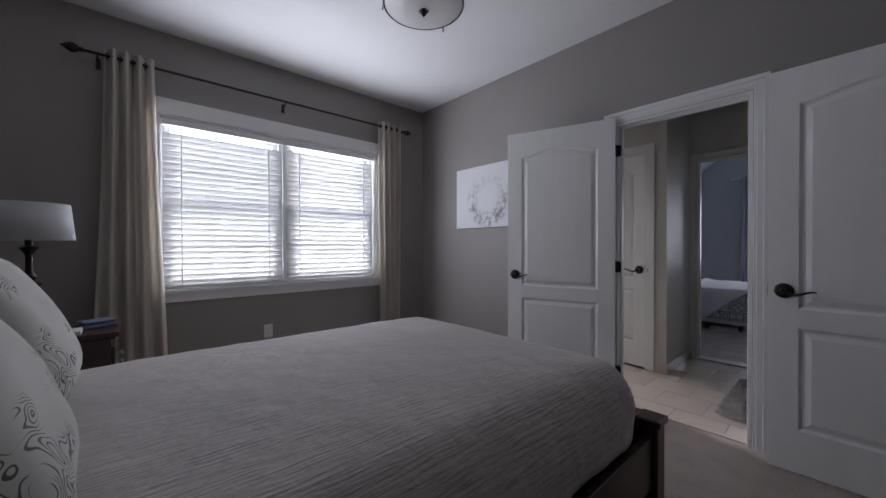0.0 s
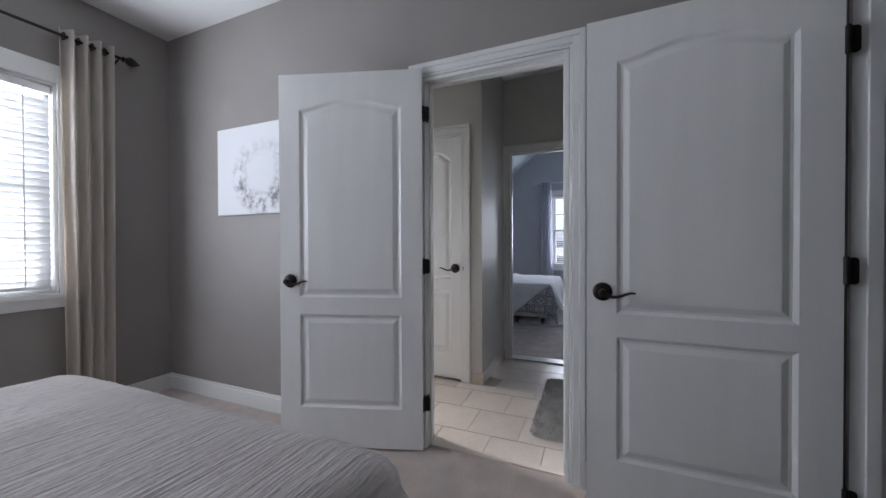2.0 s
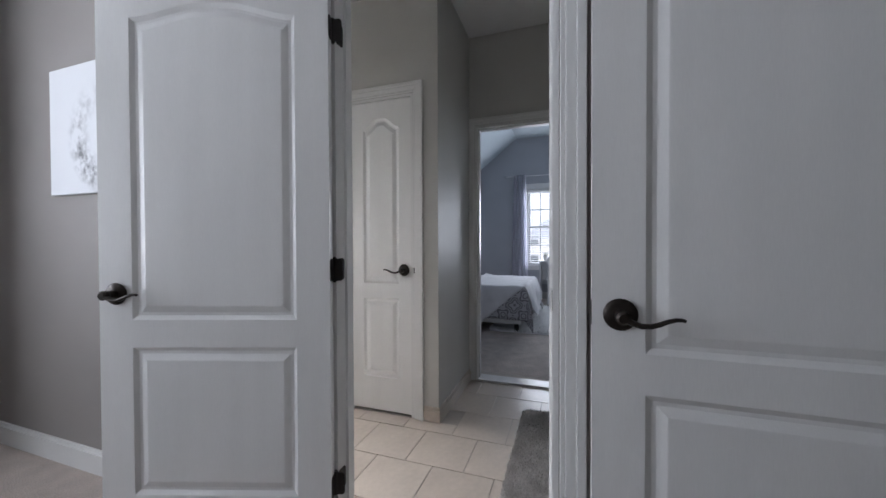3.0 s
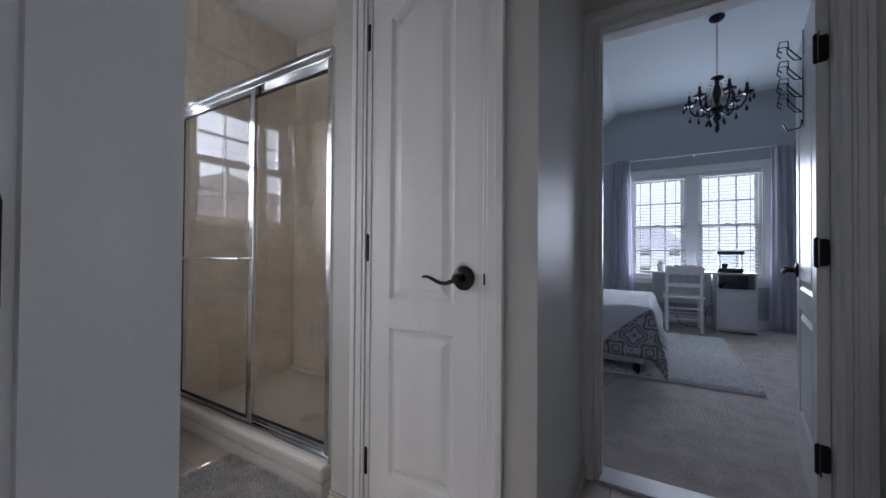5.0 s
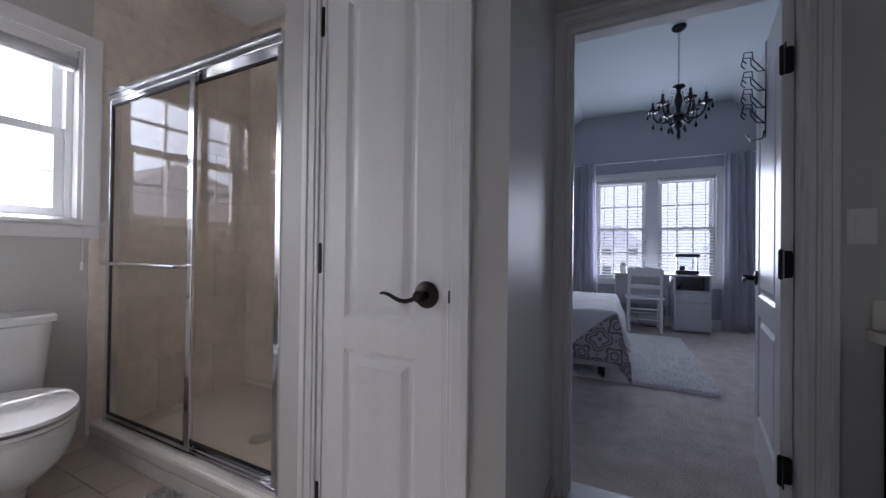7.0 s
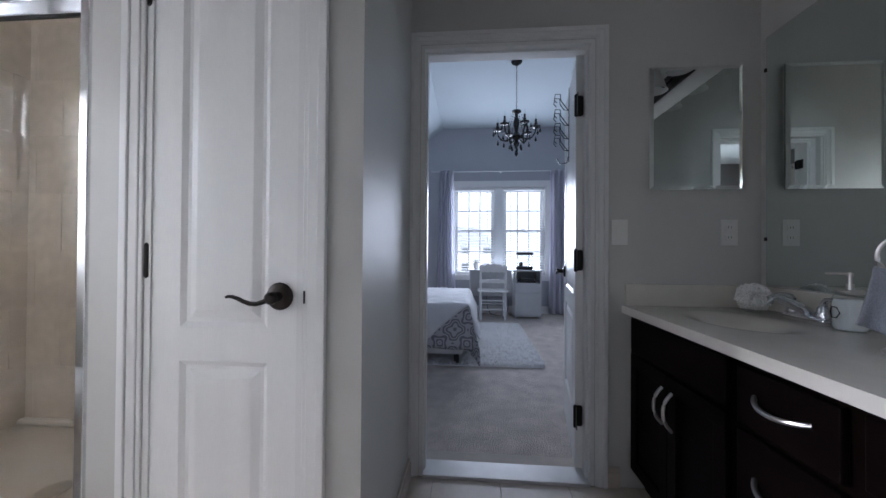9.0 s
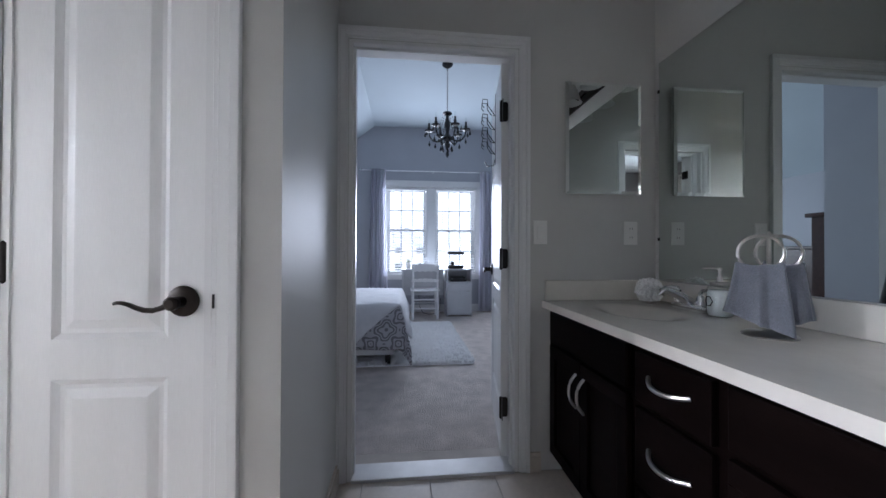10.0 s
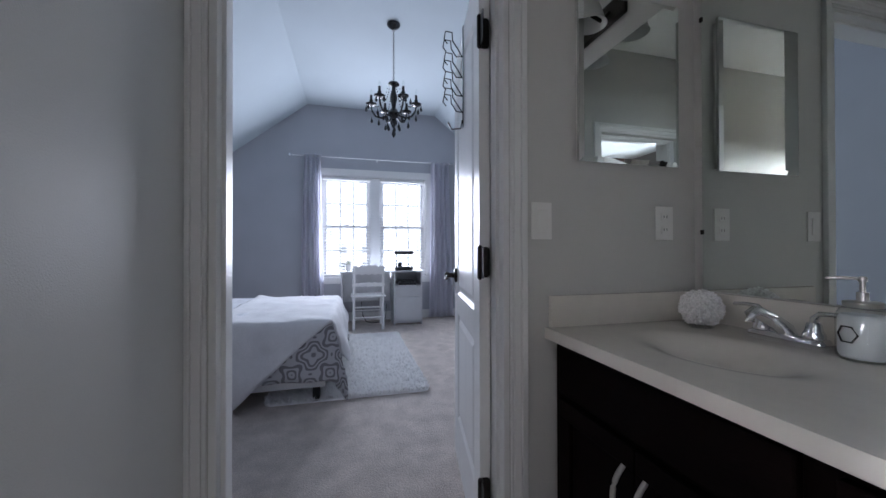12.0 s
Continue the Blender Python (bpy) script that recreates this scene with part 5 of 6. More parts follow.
part("tank_foot", loft(bmesh.new(), [(-0.16, 0.16, 0.13, 0.12, 0.30, 0.5), (-0.15, 0.17, 0.13, 0.12, 0.40, 0.5)]), PORCELAIN, wc, smooth=True)
bm = lathe(bmesh.new(), [(0.014, -0.228), (0.015, -0.235), (0.008, -0.245)], 16, (-0.10, 0, 0.675), "y")
tube(bm, [(-0.10, -0.242, 0.675), (-0.135, -0.246, 0.67), (-0.165, -0.246, 0.662)], 0.008, 10, 0.006)
part("flush_lever", bm, CHROME, wc, "chrome flush lever", smooth=True)

# shower
sw = thing("shower_enclosure", (0, 0, 0), "chrome framed sliding glass shower enclosure", "shower")
bm = boxes((5.115, 6.02, 4.452, N1 - 0.002, -0.005, 0.055))
bm2 = boxes((5.115, 5.215, 4.452, N1 - 0.002, 0.0551, 0.125), bevel=0.014)
part("shower_tray", bm, TRAY, sw, "cream acrylic shower tray")
part("curb", bm2, TRAY, sw, "cream raised curb")
part("tray_lip", boxes((5.97, 6.018, 4.452, N1 - 0.002, 0.0551, 0.09), bevel=0.014), TRAY, sw)
part("drain", lathe(bmesh.new(), [(0.055, 0.056), (0.056, 0.059), (0.05, 0.061), (0.01, 0.061)], 28, (5.50, 4.99, 0)), NICKEL, sw, "round brushed drain", smooth=True)
Y0, Y1 = 4.453, 5.765
part("header", boxes((5.145, 5.197, Y0, Y1, 1.832, 1.862), (5.138, 5.203, Y0, Y1, 1.862, 1.885), bevel=0.003), CHROME, sw, "chrome head rail")
part("bottom_track", boxes((5.147, 5.195, Y0, Y1, 0.1255, 0.14), (5.168, 5.172, Y0, Y1, 0.14, 0.155), (5.145, 5.149, Y0, Y1, 0.14, 0.152)), CHROME, sw, "chrome bottom track")
for y in (Y1 - 0.028, Y0):
    part("wall_jamb", boxes((5.148, 5.194, y, y + 0.028, 0.14, 1.832), bevel=0.002), CHROME, sw)
for x, a, c in ((5.157, 5.02, Y1 - 0.03), (5.182, Y0 + 0.03, 5.07)):
    g = part("glass_panel", boxes((x - 0.0025, x + 0.0025, a, c, 0.165, 1.822)), SHOWER_GLASS, sw)
    g.visible_shadow = False
    part("panel_rail", boxes((x - 0.008, x + 0.008, a, c, 1.808, 1.832)), CHROME, g)
    part("panel_rail", boxes((x - 0.008, x + 0.008, a, c, 0.156, 0.175)), CHROME, g)
    part("seal", boxes((x - 0.005, x + 0.005, a, c, 1.80, 1.8075), (x - 0.005, x + 0.005, a, c, 0.1755, 0.182), (x - 0.005, x + 0.005, c - 0.008, c, 0.182, 1.80)), BLACK, g)
    y = a if x < 5.17 else c
    part("panel_stile", boxes((x - 0.010, x + 0.010, y - 0.018, y + 0.018, 0.156, 1.832), bevel=0.003), CHROME, g)
bm = tube(bmesh.new(), [(5.105, 5.05, 0.97), (5.105, 5.70, 0.97)], 0.008, 10)
for y in (5.05, 5.70):
    tube(bm, [(5.105, y, 0.97), (5.15, y, 0.97)], 0.008, 8)
part("towel_bar", bm, CHROME, sw, "chrome towel bar", smooth=True)

# ---- second bedroom ----
ht = 0.56
b2 = thing("bed", (8.19, 4.33, 0), "full bed under a white throw and grey printed comforter", "bed")
part("frame", boxes((-0.70, 0.70, -0.98, 1.0, 0.10, 0.17), bevel=0.01), LACQUER, b2)
for x in (-0.66, 0.66):
    for y in (-0.92, 0.95):
        part("leg", boxes((x - 0.025, x + 0.025, y - 0.025, y + 0.025, -0.005, 0.10)), DARKPLASTIC, b2)
part("box_spring", boxes((-0.70, 0.70, -0.99, 1.0, 0.171, 0.34), bevel=0.02), SHEET, b2)
part("mattress", roundbox(bmesh.new(), (1.40, 2.0, 0.2), 0.06, 10, (0, 0.005, 0.44)), SHEET, b2, smooth=True)
hb = boxes((-0.78, 0.78, 1.01, 1.05, 0.0, 1.10), (-0.8, 0.8, 0.995, 1.06, 1.10, 1.135), bevel=0.006)
part("headboard", hb, CHERRY, b2, "dark wooden headboard with moulded cap")


def drape(x0, x1, y0, y1, top, r, hang, lift=0.0, seed=0, n=(56, 56)):
    """Cloth over a bed's foot end: a level top and skirts on three sides; hang gives the drop (west, east, south)."""
    bm = bmesh.new()
    west, east, south = hang
    rows = []
    nx, ny = n
    for i in range(nx + 1):
        u = i / nx
        s = -west + (x1 - x0 + west + east) * u
        row = []
        for j in range(ny + 1):
            t = -south + (y1 - y0 + south) * j / ny
            dx = max(0, -s, s - (x1 - x0))
            dy = max(0, -t)
            x = x0 + max(-0.0, min(x1 - x0, s))
            y = y0 + max(0, t)
            sg = -1 if s < 0 else 1
            m = max(dx, dy)
            both = min(dx, dy)
            bow = lambda q: r * (1 - math.exp(-q / r)) * 0.55
            k = noise.noise(Vector((s * 5, t * 5, seed)))
            flare = 0.10 * m
            p = Vector((x + sg * (bow(dx) + flare * (dx / (m + 1e-6)) * (0.5 + k)) + sg * 0.35 * both * (1 if dx > 0 else 0) * 0.5,
                        y - bow(dy) - flare * (dy / (m + 1e-6)) * (0.5 + k) - 0.35 * both * 0.5,
                        top - max(0, m - 0.5 * r * (1 - math.exp(-m / r))) - 0.25 * both))
            p.z += 0.012 * noise.noise(Vector((s * 4, t * 4, seed + 3))) * (1 if m == 0 else 0.4)
            p.z = max(p.z, 0.004 + 0.01 * abs(k)) + lift
            row.append(bm.verts.new(p))
        rows.append(row)
    for a, c in zip(rows, rows[1:]):
        for j in range(ny):
            bm.faces.new((a[j], a[j + 1], c[j + 1], c[j]))
    return bm


cf = tagged(part("comforter", drape(7.47, 8.91, 3.32, 5.25, 0.555, 0.07, (0.42, 0.42, 0.44), seed=2), OGEE, None, smooth=True), "grey ogee-printed comforter hanging over the foot of the bed", "comforter")
cf.modifiers.new("thickness", "SOLIDIFY").thickness = 0.014


def throw():
    """A white fleece laid cornerwise: its hem runs slantwise across the bed's corner, so that the comforter shows there."""
    bm = bmesh.new()
    nx, ny = 72, 48
    x0, x1, y0, top, r = 7.46, 8.92, 3.31, 0.578, 0.07
    rows = []

    def ease(d):
        return 0.55 * r * (1 - math.exp(-d / r))
    for j in range(ny + 1):
        t = -0.46 + 1.25 * j / ny
        start = max(-0.60, -0.03 - 0.92 * t)
        row = []
        for i in range(nx + 1):
            s = start + (x1 - x0 + 0.35 - start) * i / nx
            dx, dy = max(0, -s, s - (x1 - x0)), max(0, -t)
            sg = -1 if s < 0 else 1
            m, both = max(dx, dy), min(dx, dy)
            k = noise.noise(Vector((s * 4, t * 4, 9)))
            x = x0 + max(0, min(x1 - x0, s)) + sg * (ease(dx) + dx * 0.14 * (0.7 + k) + 0.15 * both)
            y = y0 + max(0, t) - ease(dy) - dy * 0.22 * (0.7 + k) - 0.15 * both
            z = top - max(0, m - 0.5 * r * (1 - math.exp(-m / r))) - 0.2 * both
            z += 0.012 * noise.noise(Vector((s * 6, t * 6, 4))) + 0.02 * math.exp(-((j - ny) / 3.0) ** 2) + 0.008 * math.exp(-(i / 2.0) ** 2)
            row.append(bm.verts.new((x, y, max(z, 0.045 + 0.008 * k))))
        rows.append(row)
    for a, c in zip(rows, rows[1:]):
        for i in range(nx):
            bm.faces.new((a[i], a[i + 1], c[i + 1], c[i]))
    return bm


th = tagged(part("throw_blanket", throw(), THROW, None, smooth=True), "white fleece throw spread across the bed", "blanket")
th.modifiers.new("thickness", "SOLIDIFY").thickness = 0.018
qt = tagged(part("quilt", drape(7.46, 8.92, 3.95, 5.25, 0.574, 0.07, (0.30, 0.30, 0.0), seed=6), SHEET, None, smooth=True), "pale quilt with small grey sprigs over the bed's upper part", "quilt")
qt.modifiers.new("thickness", "SOLIDIFY").thickness = 0.014

cd = thing("chest_of_drawers", (6.455, 4.27, 0), "tall dark wooden chest of drawers with a moulded cap", "chest")
part("body", boxes((0.0, 0.45, 0.0, 0.8, 0.04, 1.365), bevel=0.004), CHERRY, cd)
part("cap", boxes((-0.003, 0.48, -0.03, 0.83, 1.365, 1.40), bevel=0.006), CHERRY, cd)
part("plinth", boxes((0.0, 0.46, -0.01, 0.81, -0.006, 0.04)), CHERRY, cd)
for i in range(5):
    d_ = part("drawer", boxes((0.4505, 0.466, 0.03, 0.77, 0.08 + 0.255 * i, 0.315 + 0.255 * i), bevel=0.004), CHERRY, cd)
    for y in (0.2, 0.6):
        part("knob", lathe(bmesh.new(), [(0.006, 0.466), (0.006, 0.48), (0.014, 0.486), (0.012, 0.495)], 12, (0, y, 0.2 + 0.255 * i), "x"), NICKEL, d_, smooth=True)

dk = thing("desk", (9.98, 2.16, 0), "pale grey pedestal desk under the window", "desk")
part("desktop", boxes((-0.01, 0.45, -0.01, 1.16, 0.752, 0.776), bevel=0.003), GREYFURN, dk)
part("side_panel", boxes((0.0, 0.44, 1.13, 1.15, -0.005, 0.7515), bevel=0.002), GREYFURN, dk)
part("back_panel", boxes((0.40, 0.415, 0.43, 1.129, 0.30, 0.7515)), GREYFURN, dk)
for y in (0.0, 0.395):
    part("pedestal_side", boxes((0.0, 0.44, y, y + 0.018, -0.005, 0.7515)), GREYFURN, dk)
part("pedestal_back", boxes((0.42, 0.438, 0.018, 0.395, 0.03, 0.75)), GREYFURN, dk)
part("pedestal_base", boxes((0.01, 0.42, 0.018, 0.395, 0.02, 0.045)), GREYFURN, dk)
part("shelf", boxes((0.005, 0.42, 0.0185, 0.3945, 0.545, 0.563)), GREYFURN, dk)
part("drawer_front", boxes((-0.006, 0.012, 0.019, 0.394, 0.405, 0.54), bevel=0.003), GREYFURN, dk)
part("cupboard_door", boxes((-0.006, 0.012, 0.019, 0.394, 0.05, 0.40), bevel=0.003), GREYFURN, dk)
tagged(part("paper_tray", boxes((10.03, 10.30, 2.24, 2.50, 0.564, 0.60), (10.04, 10.28, 2.26, 2.47, 0.60, 0.63), bevel=0.003), DARKPLASTIC, None), "dark paper tray on the desk's open shelf", "tray")

ch = thing("desk_chair", (9.78, 2.94, 0), "white painted wooden chair with scalloped back, facing the desk", "chair")
ch.scale = (1, 1.17, 1)
for y in (-0.165, 0.165):
    part("back_leg", tube(bmesh.new(), [(-0.02, y, -0.004), (0.0, y, 0.22), (0.02, y, 0.44), (-0.005, y, 0.66), (-0.035, y, 0.83)], 0.017, 8, 0.014), LACQUER, ch, smooth=True)
    part("front_leg", tube(bmesh.new(), [(0.37, y, -0.004), (0.37, y, 0.22), (0.37, y, 0.43)], 0.014, 8, 0.018), LACQUER, ch, smooth=True)
part("seat", boxes((-0.0, 0.40, -0.20, 0.20, 0.43, 0.455), bevel=0.01), LACQUER, ch)


def scallop(z0, z1, amp, n, dx):
    bm = bmesh.new()
    rows = []
    for i in range(41):
        u = i / 40
        y = -0.185 + 0.37 * u
        up = z1 + amp * abs(math.sin(math.pi * n * u)) + amp * 1.2 * math.sin(math.pi * u)
        lo = z0 - amp * 0.6 * abs(math.sin(math.pi * n * u))
        rows.append([bm.verts.new(p) for p in ((dx - 0.01, y, lo), (dx - 0.01, y, up), (dx + 0.012, y, up), (dx + 0.012, y, lo))])
    for a, c in zip(rows, rows[1:]):
        for k in range(4):
            bm.faces.new((a[k], a[(k + 1) % 4], c[(k + 1) % 4], c[k]))
    bm.faces.new(rows[0])
    bm.faces.new(rows[-1][::-1])
    return bm


part("crest_rail", scallop(0.755, 0.835, 0.021, 5, -0.025), LACQUER, ch, "scalloped crest rail")
part("mid_rail", scallop(0.585, 0.615, 0.009, 5, -0.002), LACQUER, ch, "scalloped middle rail")
for z, x in ((0.30, 0.008), (0.16, -0.004)):
    part("stretcher", lathe(bmesh.new(), [(0.011, -0.165), (0.011, 0.165)], 8, (x, 0, z), "y"), LACQUER, ch)
part("stretcher", lathe(bmesh.new(), [(0.011, -0.165), (0.011, 0.165)], 8, (0.37, 0, 0.2), "y"), LACQUER, ch)
for y in (-0.165, 0.165):
    part("side_stretcher", tube(bmesh.new(), [(0.0, y, 0.24), (0.37, y, 0.24)], 0.01, 8), LACQUER, ch)

pt = thing("plant_pot", (10.10, 3.20, 0.776), "small white pot with short green stems", "pot")
part("pot", lathe(bmesh.new(), [(0.038, 0), (0.042, 0.004), (0.05, 0.105), (0.046, 0.105), (0.042, 0.09)], 24), PLASTIC, pt, smooth=True)
for i in range(9):
    a, r = i * 2.4, 0.008 + 0.0035 * i
    c, s_ = math.cos(a), math.sin(a)
    part("stem", tube(bmesh.new(), [(r * c, r * s_, 0.08), (1.3 * r * c, 1.3 * r * s_, 0.13), (1.9 * r * c, 1.9 * r * s_, 0.15 + 0.012 * (i % 3))], 0.006, 6, 0.002), GREEN, pt)

tk = thing("pet_tank", (10.12, 2.42, 0.776), "small clear pet tank with black lid and base", "pet tank")
part("base", roundbox(bmesh.new(), (0.19, 0.27, 0.06), 0.02, 8, (0, 0, 0.03)), DARKPLASTIC, tk, smooth=True)
g = part("tank_wall", boxes((-0.08, 0.08, -0.115, 0.115, 0.06, 0.235), bevel=0.02), CLEAR, tk)
g.visible_shadow = False
part("lid", roundbox(bmesh.new(), (0.2, 0.29, 0.055), 0.022, 8, (0, 0, 0.262)), DARKPLASTIC, tk, smooth=True)
part("ornament", roundbox(bmesh.new(), (0.06, 0.07, 0.06), 0.02, 6, (0, 0.05, 0.09)), DARKPLASTIC, tk, smooth=True)
for y in (-0.114, 0.114):
    part("upright", boxes((-0.09, -0.082, y - 0.006, y + 0.006, 0.055, 0.245)), DARKPLASTIC, tk)

wire = [(10.37, 3.02, 0.30), (10.33, 3.0, 0.10), (10.28, 2.95, 0.012), (10.22, 2.86, 0.0), (10.25, 2.76, 0.0), (10.31, 2.70, 0.004), (10.36, 2.66, 0.04), (10.375, 2.64, 0.25)]
tagged(part("power_cable", tube(bmesh.new(), wire, 0.005, 6), DARKPLASTIC, None, smooth=True), "black power cable trailing on the carpet under the desk", "cable")


def chandelier(at):
    c = thing("chandelier", at, "black crystal chandelier with six curled arms", "chandelier")
    part("canopy", lathe(bmesh.new(), [(0.062, 0), (0.064, -0.012), (0.05, -0.03), (0.02, -0.045), (0.01, -0.055)], 24), CRYSTAL, c, smooth=True)
    bm = bmesh.new()
    z = -0.05
    for i in range(20):
        pts = [(0.007 * math.cos(a) if i % 2 else 0, 0 if i % 2 else 0.007 * math.cos(a), z - 0.013 + 0.016 * math.sin(a)) for a in (2 * math.pi * k / 10 for k in range(11))]
        tube(bm, pts, 0.0022, 5)
        z -= 0.0235
    part("chain", bm, CRYSTAL, c)
    prof = [(0.01, -0.52), (0.05, -0.535), (0.056, -0.55), (0.02, -0.565), (0.018, -0.6), (0.032, -0.64), (0.036, -0.68), (0.022, -0.73), (0.02, -0.76), (0.045, -0.79), (0.06, -0.81), (0.05, -0.83), (0.02, -0.86), (0.034, -0.885), (0.03, -0.905), (0.01, -0.925)]
    part("stem", lathe(bmesh.new(), prof, 24), CRYSTAL, c, smooth=True)
    drop = lathe(bmesh.new(), [(0.002, 0.0), (0.004, -0.012), (0.012, -0.035), (0.013, -0.045), (0.008, -0.055), (0.002, -0.06)], 8)
    dm = None
    for i in range(6):
        a = radians(60 * i + 17)
        ca, sa = math.cos(a), math.sin(a)
        pts = [(r * ca, r * sa, z) for r, z in ((0.03, -0.81), (0.07, -0.835), (0.12, -0.85), (0.17, -0.835), (0.205, -0.79), (0.215, -0.745))]
        arm = part("arm", tube(bmesh.new(), pts, 0.009, 8), CRYSTAL, c, smooth=True)
        lift = 0.0 if i % 2 else 0.03
        p = [(0.008, -0.745), (0.045, -0.735), (0.052, -0.722), (0.02, -0.72), (0.016, -0.705), (0.019, -0.69), (0.013, -0.688), (0.012, -0.645), (0.003, -0.643)]
        part("candle_cup", lathe(bmesh.new(), p, 16, (0.215 * ca, 0.215 * sa, 0)), CRYSTAL, arm, smooth=True)
        part("bulb", lathe(bmesh.new(), [(0.007, -0.645), (0.012, -0.63), (0.009, -0.605), (0.001, -0.585)], 10, (0.215 * ca, 0.215 * sa, 0)), CLEAR, arm, smooth=True)
        for r, z, off in ((0.262, -0.735, 0.0), (0.24, -0.735, 0.28), (0.14, -0.87, 0.2), (0.06, -0.90, 0.5), (0.215, -0.83, -0.1)):
            b_ = a + off
            if dm is None:
                o = part("crystal_drop", drop, CRYSTAL, c)
                dm = o.data
            else:
                o = new("crystal_drop", dm)
                o.parent = c
            o.location = (r * math.cos(b_), r * math.sin(b_), z)
        bm = bmesh.new()
        for k in range(16):
            u = k / 15
            x, y, zz = 0.05 * ca * (1 - u) + 0.2 * ca * u, 0.05 * sa * (1 - u) + 0.2 * sa * u, -0.55 - 0.17 * u - 0.16 * 4 * u * (1 - u) * 0.6
            lathe(bm, [(0.002, -0.006), (0.0055, 0), (0.002, 0.006)], 6, (x, y, zz))
        part("bead_string", bm, CRYSTAL, c, kind="stuff")
    part("bottom_drop", lathe(bmesh.new(), [(0.003, -0.92), (0.008, -0.95), (0.02, -0.99), (0.02, -1.0), (0.008, -1.02), (0.002, -1.03)], 10), CRYSTAL, c)
    return c


chandelier((8.26, 2.775, FLAT)).scale = (1, 1, 1.065)

hk = thing("over_door_hooks", (5.925, 2.75, 0.02), "black wire hook rack hung over the door top", "hook rack", -10.0)
part("strap", boxes((0.36, 0.385, -0.021, -0.0185, 1.9, 2.003), (0.36, 0.385, -0.021, 0.0215, 2.0012, 2.0035), (0.36, 0.385, 0.019, 0.0215, 1.57, 2.003)), CRYSTAL, hk)
for i, z in enumerate((1.93, 1.84, 1.76, 1.69)):
    for s in (-1, 1):
        x = 0.372 + s * 0.03
        pts = [(0.372, 0.024, z - 0.055), (x, 0.045, z - 0.04), (x, 0.068, z - 0.005), (x, 0.07, z + 0.03), (x, 0.098, z + 0.034), (x, 0.104, z + 0.0), (x, 0.09, z - 0.018)]
        part("hook", tube(bmesh.new(), pts, 0.0028, 6), CRYSTAL, hk, smooth=True)
part("hook", tube(bmesh.new(), [(0.372, 0.023, 1.60), (0.372, 0.03, 1.565), (0.372, 0.07, 1.56), (0.372, 0.085, 1.59)], 0.0035, 6), CRYSTAL, hk, smooth=True)


def shag(name, x0, x1, y0, y1, z, pile, blades, corner, material, label, seed, width=0.004):
    """A rug: a rounded backing under a dense pile of leaning tufts."""
    rng = random.Random(seed)
    rug = thing(name, ((x0 + x1) / 2, (y0 + y1) / 2, z), label, "rug")
    hx, hy = (x1 - x0) / 2, (y1 - y0) / 2
    bm = bmesh.new()
    ring = []
    for cx, cy, a0 in ((hx - corner, hy - corner, 0), (-hx + corner, hy - corner, 90), (-hx + corner, -hy + corner, 180), (hx - corner, -hy + corner, 270)):
        for k in range(7):
            a = radians(a0 + 15 * k)
            ring.append((cx + corner * math.cos(a), cy + corner * math.sin(a)))
    lo = [bm.verts.new((x, y, 0.0)) for x, y in ring]
    hi = [bm.verts.new((x * 0.99, y * 0.99, pile * 0.45)) for x, y in ring]
    bm.faces.new(lo[::-1])
    bm.faces.new(hi)
    for k in range(len(ring)):
        n = (k + 1) % len(ring)
        bm.faces.new((lo[k], lo[n], hi[n], hi[k]))
    part("backing", bm, material, rug)
    co, fa = [], []
    while len(fa) < blades:
        x, y = rng.uniform(-hx, hx), rng.uniform(-hy, hy)
        ex, ey = max(0, abs(x) - hx + corner), max(0, abs(y) - hy + corner)
        if ex * ex + ey * ey > corner * corner:
            continue
        a = rng.uniform(0, 6.283) + 1.5 * noise.noise(Vector((x * 9, y * 9, seed)))
        l = pile * rng.uniform(0.5, 1.0)
        h = pile * (0.75 + 0.35 * noise.noise(Vector((x * 14, y * 14, seed))))
        dx, dy = math.cos(a), math.sin(a)
        w = width * rng.uniform(0.7, 1.3)
        b_ = len(co)
        co += [(x - dy * w, y + dx * w, pile * 0.3), (x + dy * w, y - dx * w, pile * 0.3), (x + dx * l * 0.7, y + dy * l * 0.7, pile * 0.35 + h * rng.uniform(0.5, 1))]
        fa.append((b_, b_ + 1, b_ + 2))
    me = bpy.data.meshes.new("yarn")
    me.from_pydata(co, [], fa)
    me.materials.append(material)
    o = new("yarn", me)
    o.parent = rug
    tagged(o, kind="stuff")
    return rug


shag("bath_rug", 4.44, 5.40, 2.61, 3.085, 0.001, 0.024, 26000, 0.06, SHAG, "grey shag bath rug in front of the vanity", 3)
shag("bath_rug", 4.60, 5.10, 4.38, 5.08, 0.001, 0.024, 20000, 0.06, SHAG, "grey shag bath rug in front of the shower", 5)
shag("fur_rug", 7.50, 9.45, 2.59, 3.75, -0.007, 0.04, 60000, 0.05, FUR, "white faux fur rug beside the bed", 7, 0.006)

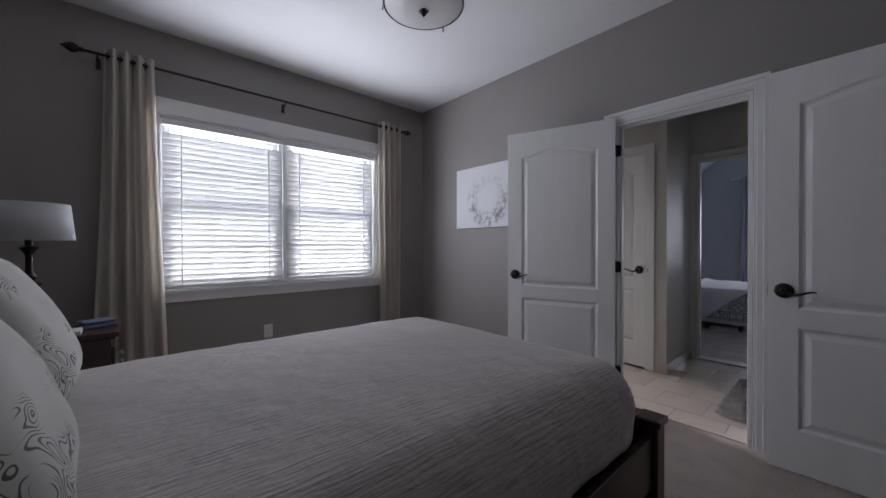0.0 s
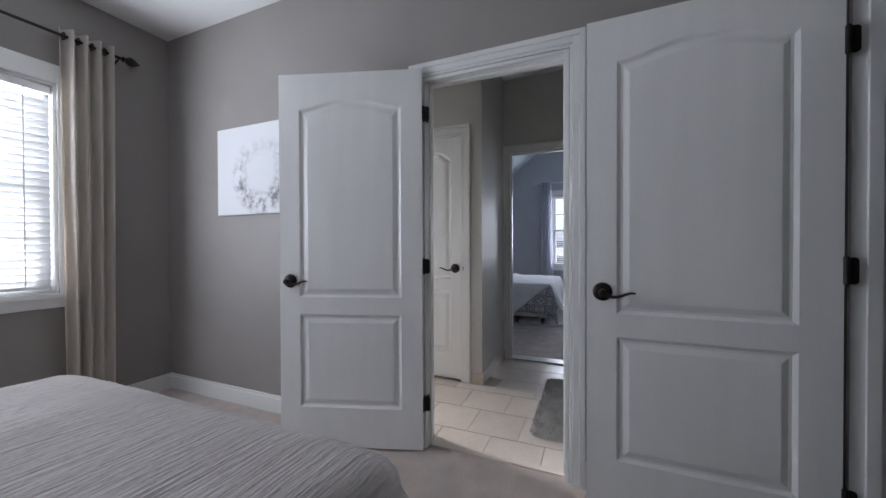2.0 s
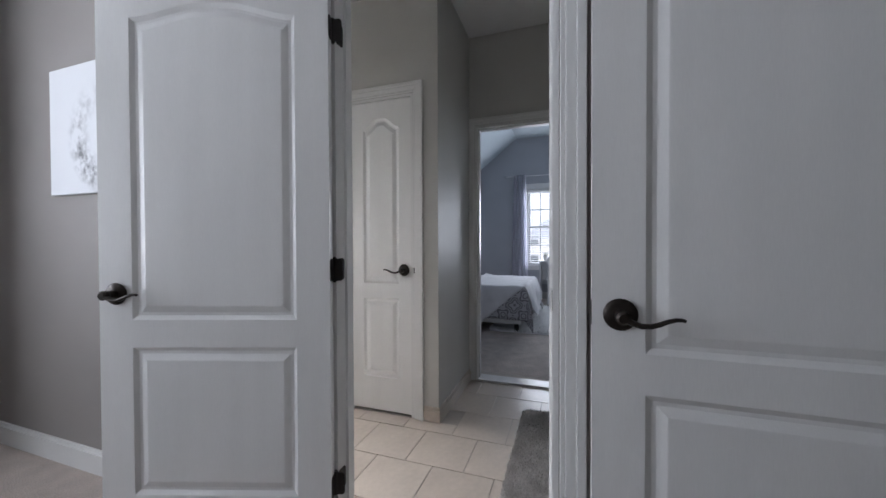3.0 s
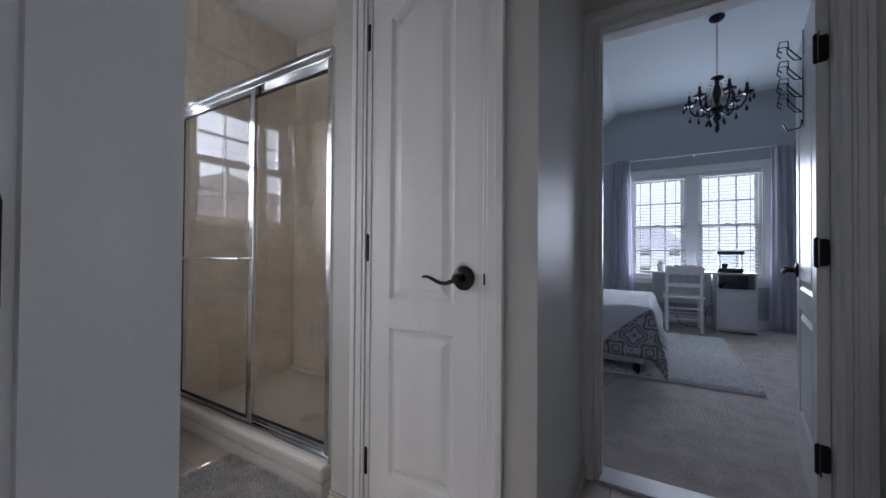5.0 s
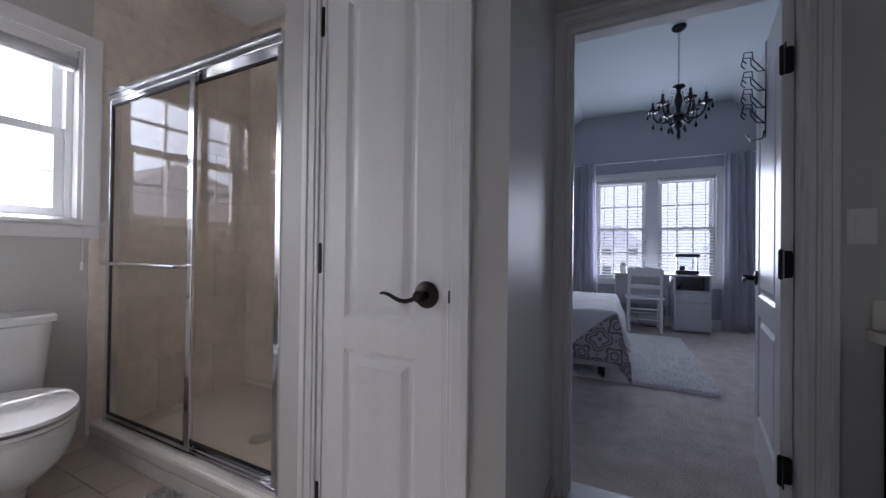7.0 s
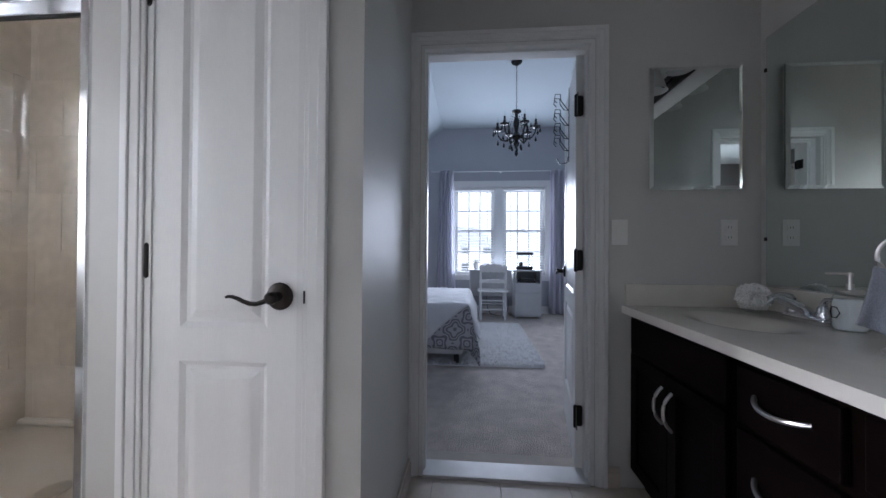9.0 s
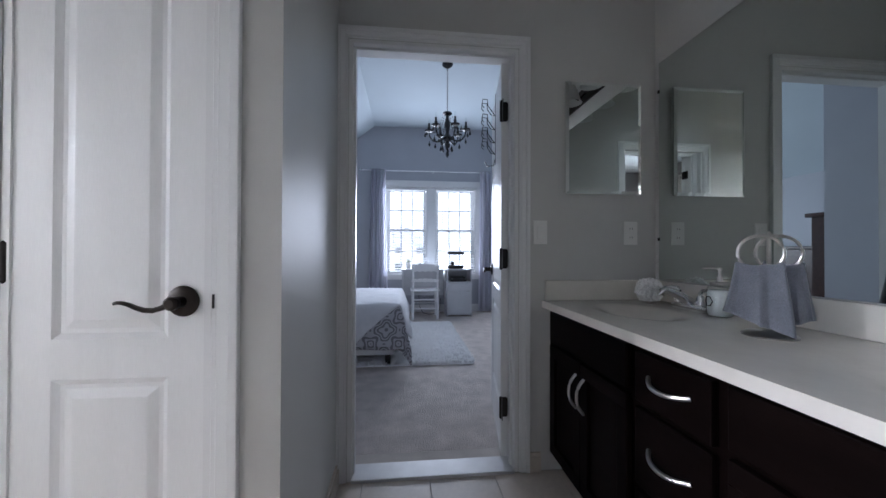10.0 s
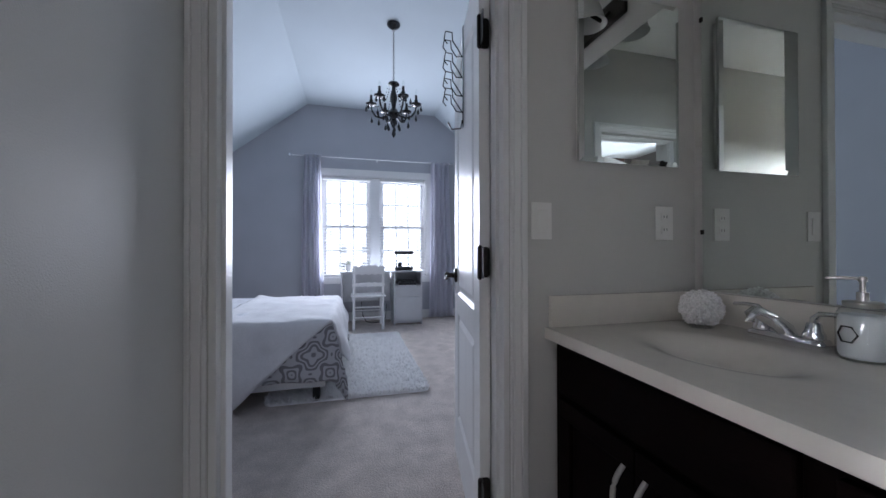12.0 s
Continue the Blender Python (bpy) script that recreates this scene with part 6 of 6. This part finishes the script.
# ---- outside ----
# Glowing ring added round the house to whiten the view from the windows.
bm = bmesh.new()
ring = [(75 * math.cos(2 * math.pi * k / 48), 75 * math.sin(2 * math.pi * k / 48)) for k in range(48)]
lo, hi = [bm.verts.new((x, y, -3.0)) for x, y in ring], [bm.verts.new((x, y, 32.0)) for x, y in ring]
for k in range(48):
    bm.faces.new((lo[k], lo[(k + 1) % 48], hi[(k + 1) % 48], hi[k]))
setting("backdrop", bm, HORIZON_GLOW, "glowing ring standing in for bright hazy sky over the horizon", "backdrop")
def house(at, turn, w, d, h, label, pitch=0.3, walls=None, roofing=None):
    """A neighbour's house: walls with windows, hipped roof."""
    hs = thing("house", at, label, "house", turn, "neighbour houses")
    part("wall", boxes((-w / 2, w / 2, -d / 2, d / 2, 0, h)), walls or SIDING, hs)
    bm = bmesh.new()
    e = 0.5
    base = [bm.verts.new(p) for p in ((-w / 2 - e, -d / 2 - e, h), (w / 2 + e, -d / 2 - e, h), (w / 2 + e, d / 2 + e, h), (-w / 2 - e, d / 2 + e, h))]
    ridge = [bm.verts.new(p) for p in ((-w / 6, 0, h + d * pitch), (w / 6, 0, h + d * pitch))]
    for f in ((0, 1, 5, 4), (1, 2, 5), (2, 3, 4, 5), (3, 0, 4)):
        bm.faces.new([(base + ridge)[k] for k in f])
    bm.faces.new(base[::-1])
    part("roof", bm, roofing or ROOFING, hs)
    for z in (1.0, 3.8):
        for k in range(3):
            x = -w / 2 + w * (k + 0.5) / 3
            for y, sg in ((-d / 2, -1), (d / 2, 1)):
                f = part("window", boxes((x - 0.6, x + 0.6, min(y, y + sg * 0.05), max(y, y + sg * 0.05), z, z + 1.4)), WHITE, hs)
                part("pane", boxes((x - 0.5, x + 0.5, min(y + sg * 0.04, y + sg * 0.06), max(y + sg * 0.04, y + sg * 0.06), z + 0.1, z + 1.3)), PANE_GREY, f)
    return hs


house((-6.1, 28.5, -3), 90, 13, 12, 5.4, "pale sided house with a hipped grey roof")
house((17.5, 27, -3), -8, 12, 9, 5.6, "pale sided house with a hipped grey roof")
# These far houses glow by themselves to look washed out by haze.
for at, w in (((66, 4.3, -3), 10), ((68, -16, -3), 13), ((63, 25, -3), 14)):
    house(at, 90, w, 12, 4.8, "far house with haze put into its colour as a pale glow", walls=GLOW_WALL, roofing=GLOW_ROOF)

# ---- pieces of floor and shower walls ----
def tiles():
    """Floor tiles in half bond, each its own piece on the grout bed."""
    floor_tile = tagged(part("floor_bath", boxes((4.16, 6.0, SB + 0.0, 2.02, -0.0055, -0.004)), GROUT, None), "beige ceramic tiles laid in half bond with grey joints", "floor", kind="structure")
    size, gap = 0.302, 0.004
    rows = [4.175, 4.36] + [4.36 + 0.3025 * k for k in range(1, 5)] + [5.825]
    cache = {}
    for i, (a, c) in enumerate(zip(rows, rows[1:])):
        off = 3.13 + (0.151 if i % 2 == 0 else 0.0)
        lo, hi = (SB, N1) if a < 5.08 else (SB, NB)
        y = off - 5 * (size + 0.0025)
        while y < hi:
            y0, y1 = max(lo, y), min(hi, y + size)
            if y1 - y0 > 0.03:
                x1 = c - gap
                if y0 >= NB - 0.15 and c > 5.0 and a < 5.08:
                    x1 = min(x1, 5.079 if y0 < 4.36 else 5.113)
                if x1 - a > 0.02:
                    key = (round(x1 - a, 3), round(y1 - y0, 3))
                    if key not in cache:
                        me = bpy.data.meshes.new("tile")
                        bm = boxes((0, key[0], 0, key[1], -0.006, 0.0), bevel=0.0015)
                        bm.to_mesh(me)
                        bm.free()
                        me.materials.append(TILE)
                        cache[key] = me
                    t = new("tile", cache[key])
                    t.parent, t.location = floor_tile, (a, y0, 0)
            y += size + gap
    return floor_tile


tiles()


def shower_tiles():
    """Large beige wall tiles on the shower's three walls."""
    sides = (("wall_tiling_north", "y", N1, -1, 5.105, 6.01), ("wall_tiling_south", "y", 4.45, 1, 5.185, 6.01), ("wall_tiling_east", "x", 6.02, -1, 4.46, 5.83))
    for name, ax, at, sg, a0, a1 in sides:
        n0, n1 = sorted((at, at + sg * 0.004))
        back = boxes((a0, a1, n0, n1, 0.056, CEIL_Z - 0.001) if ax == "y" else (n0, n1, a0, a1, 0.056, CEIL_Z - 0.001))
        own = setting(name, back, TRAVERTINE, "large beige stone-look tiles on the shower wall", "wall tiling")
        z, k = 0.057, 0
        while z < CEIL_Z - 0.01:
            z1 = min(z + 0.328, CEIL_Z - 0.002)
            a = a0 - (0.165 if k % 2 else 0.0)
            while a < a1:
                p, q = max(a, a0), min(a + 0.329, a1)
                if q - p > 0.02:
                    m0, m1 = sorted((at + sg * 0.0045, at + sg * 0.010))
                    part("tile", boxes((p, q, m0, m1, z, z1) if ax == "y" else (m0, m1, p, q, z, z1)), TRAVERTINE, own)
                a += 0.331
            z, k = z + 0.33, k + 1


shower_tiles()
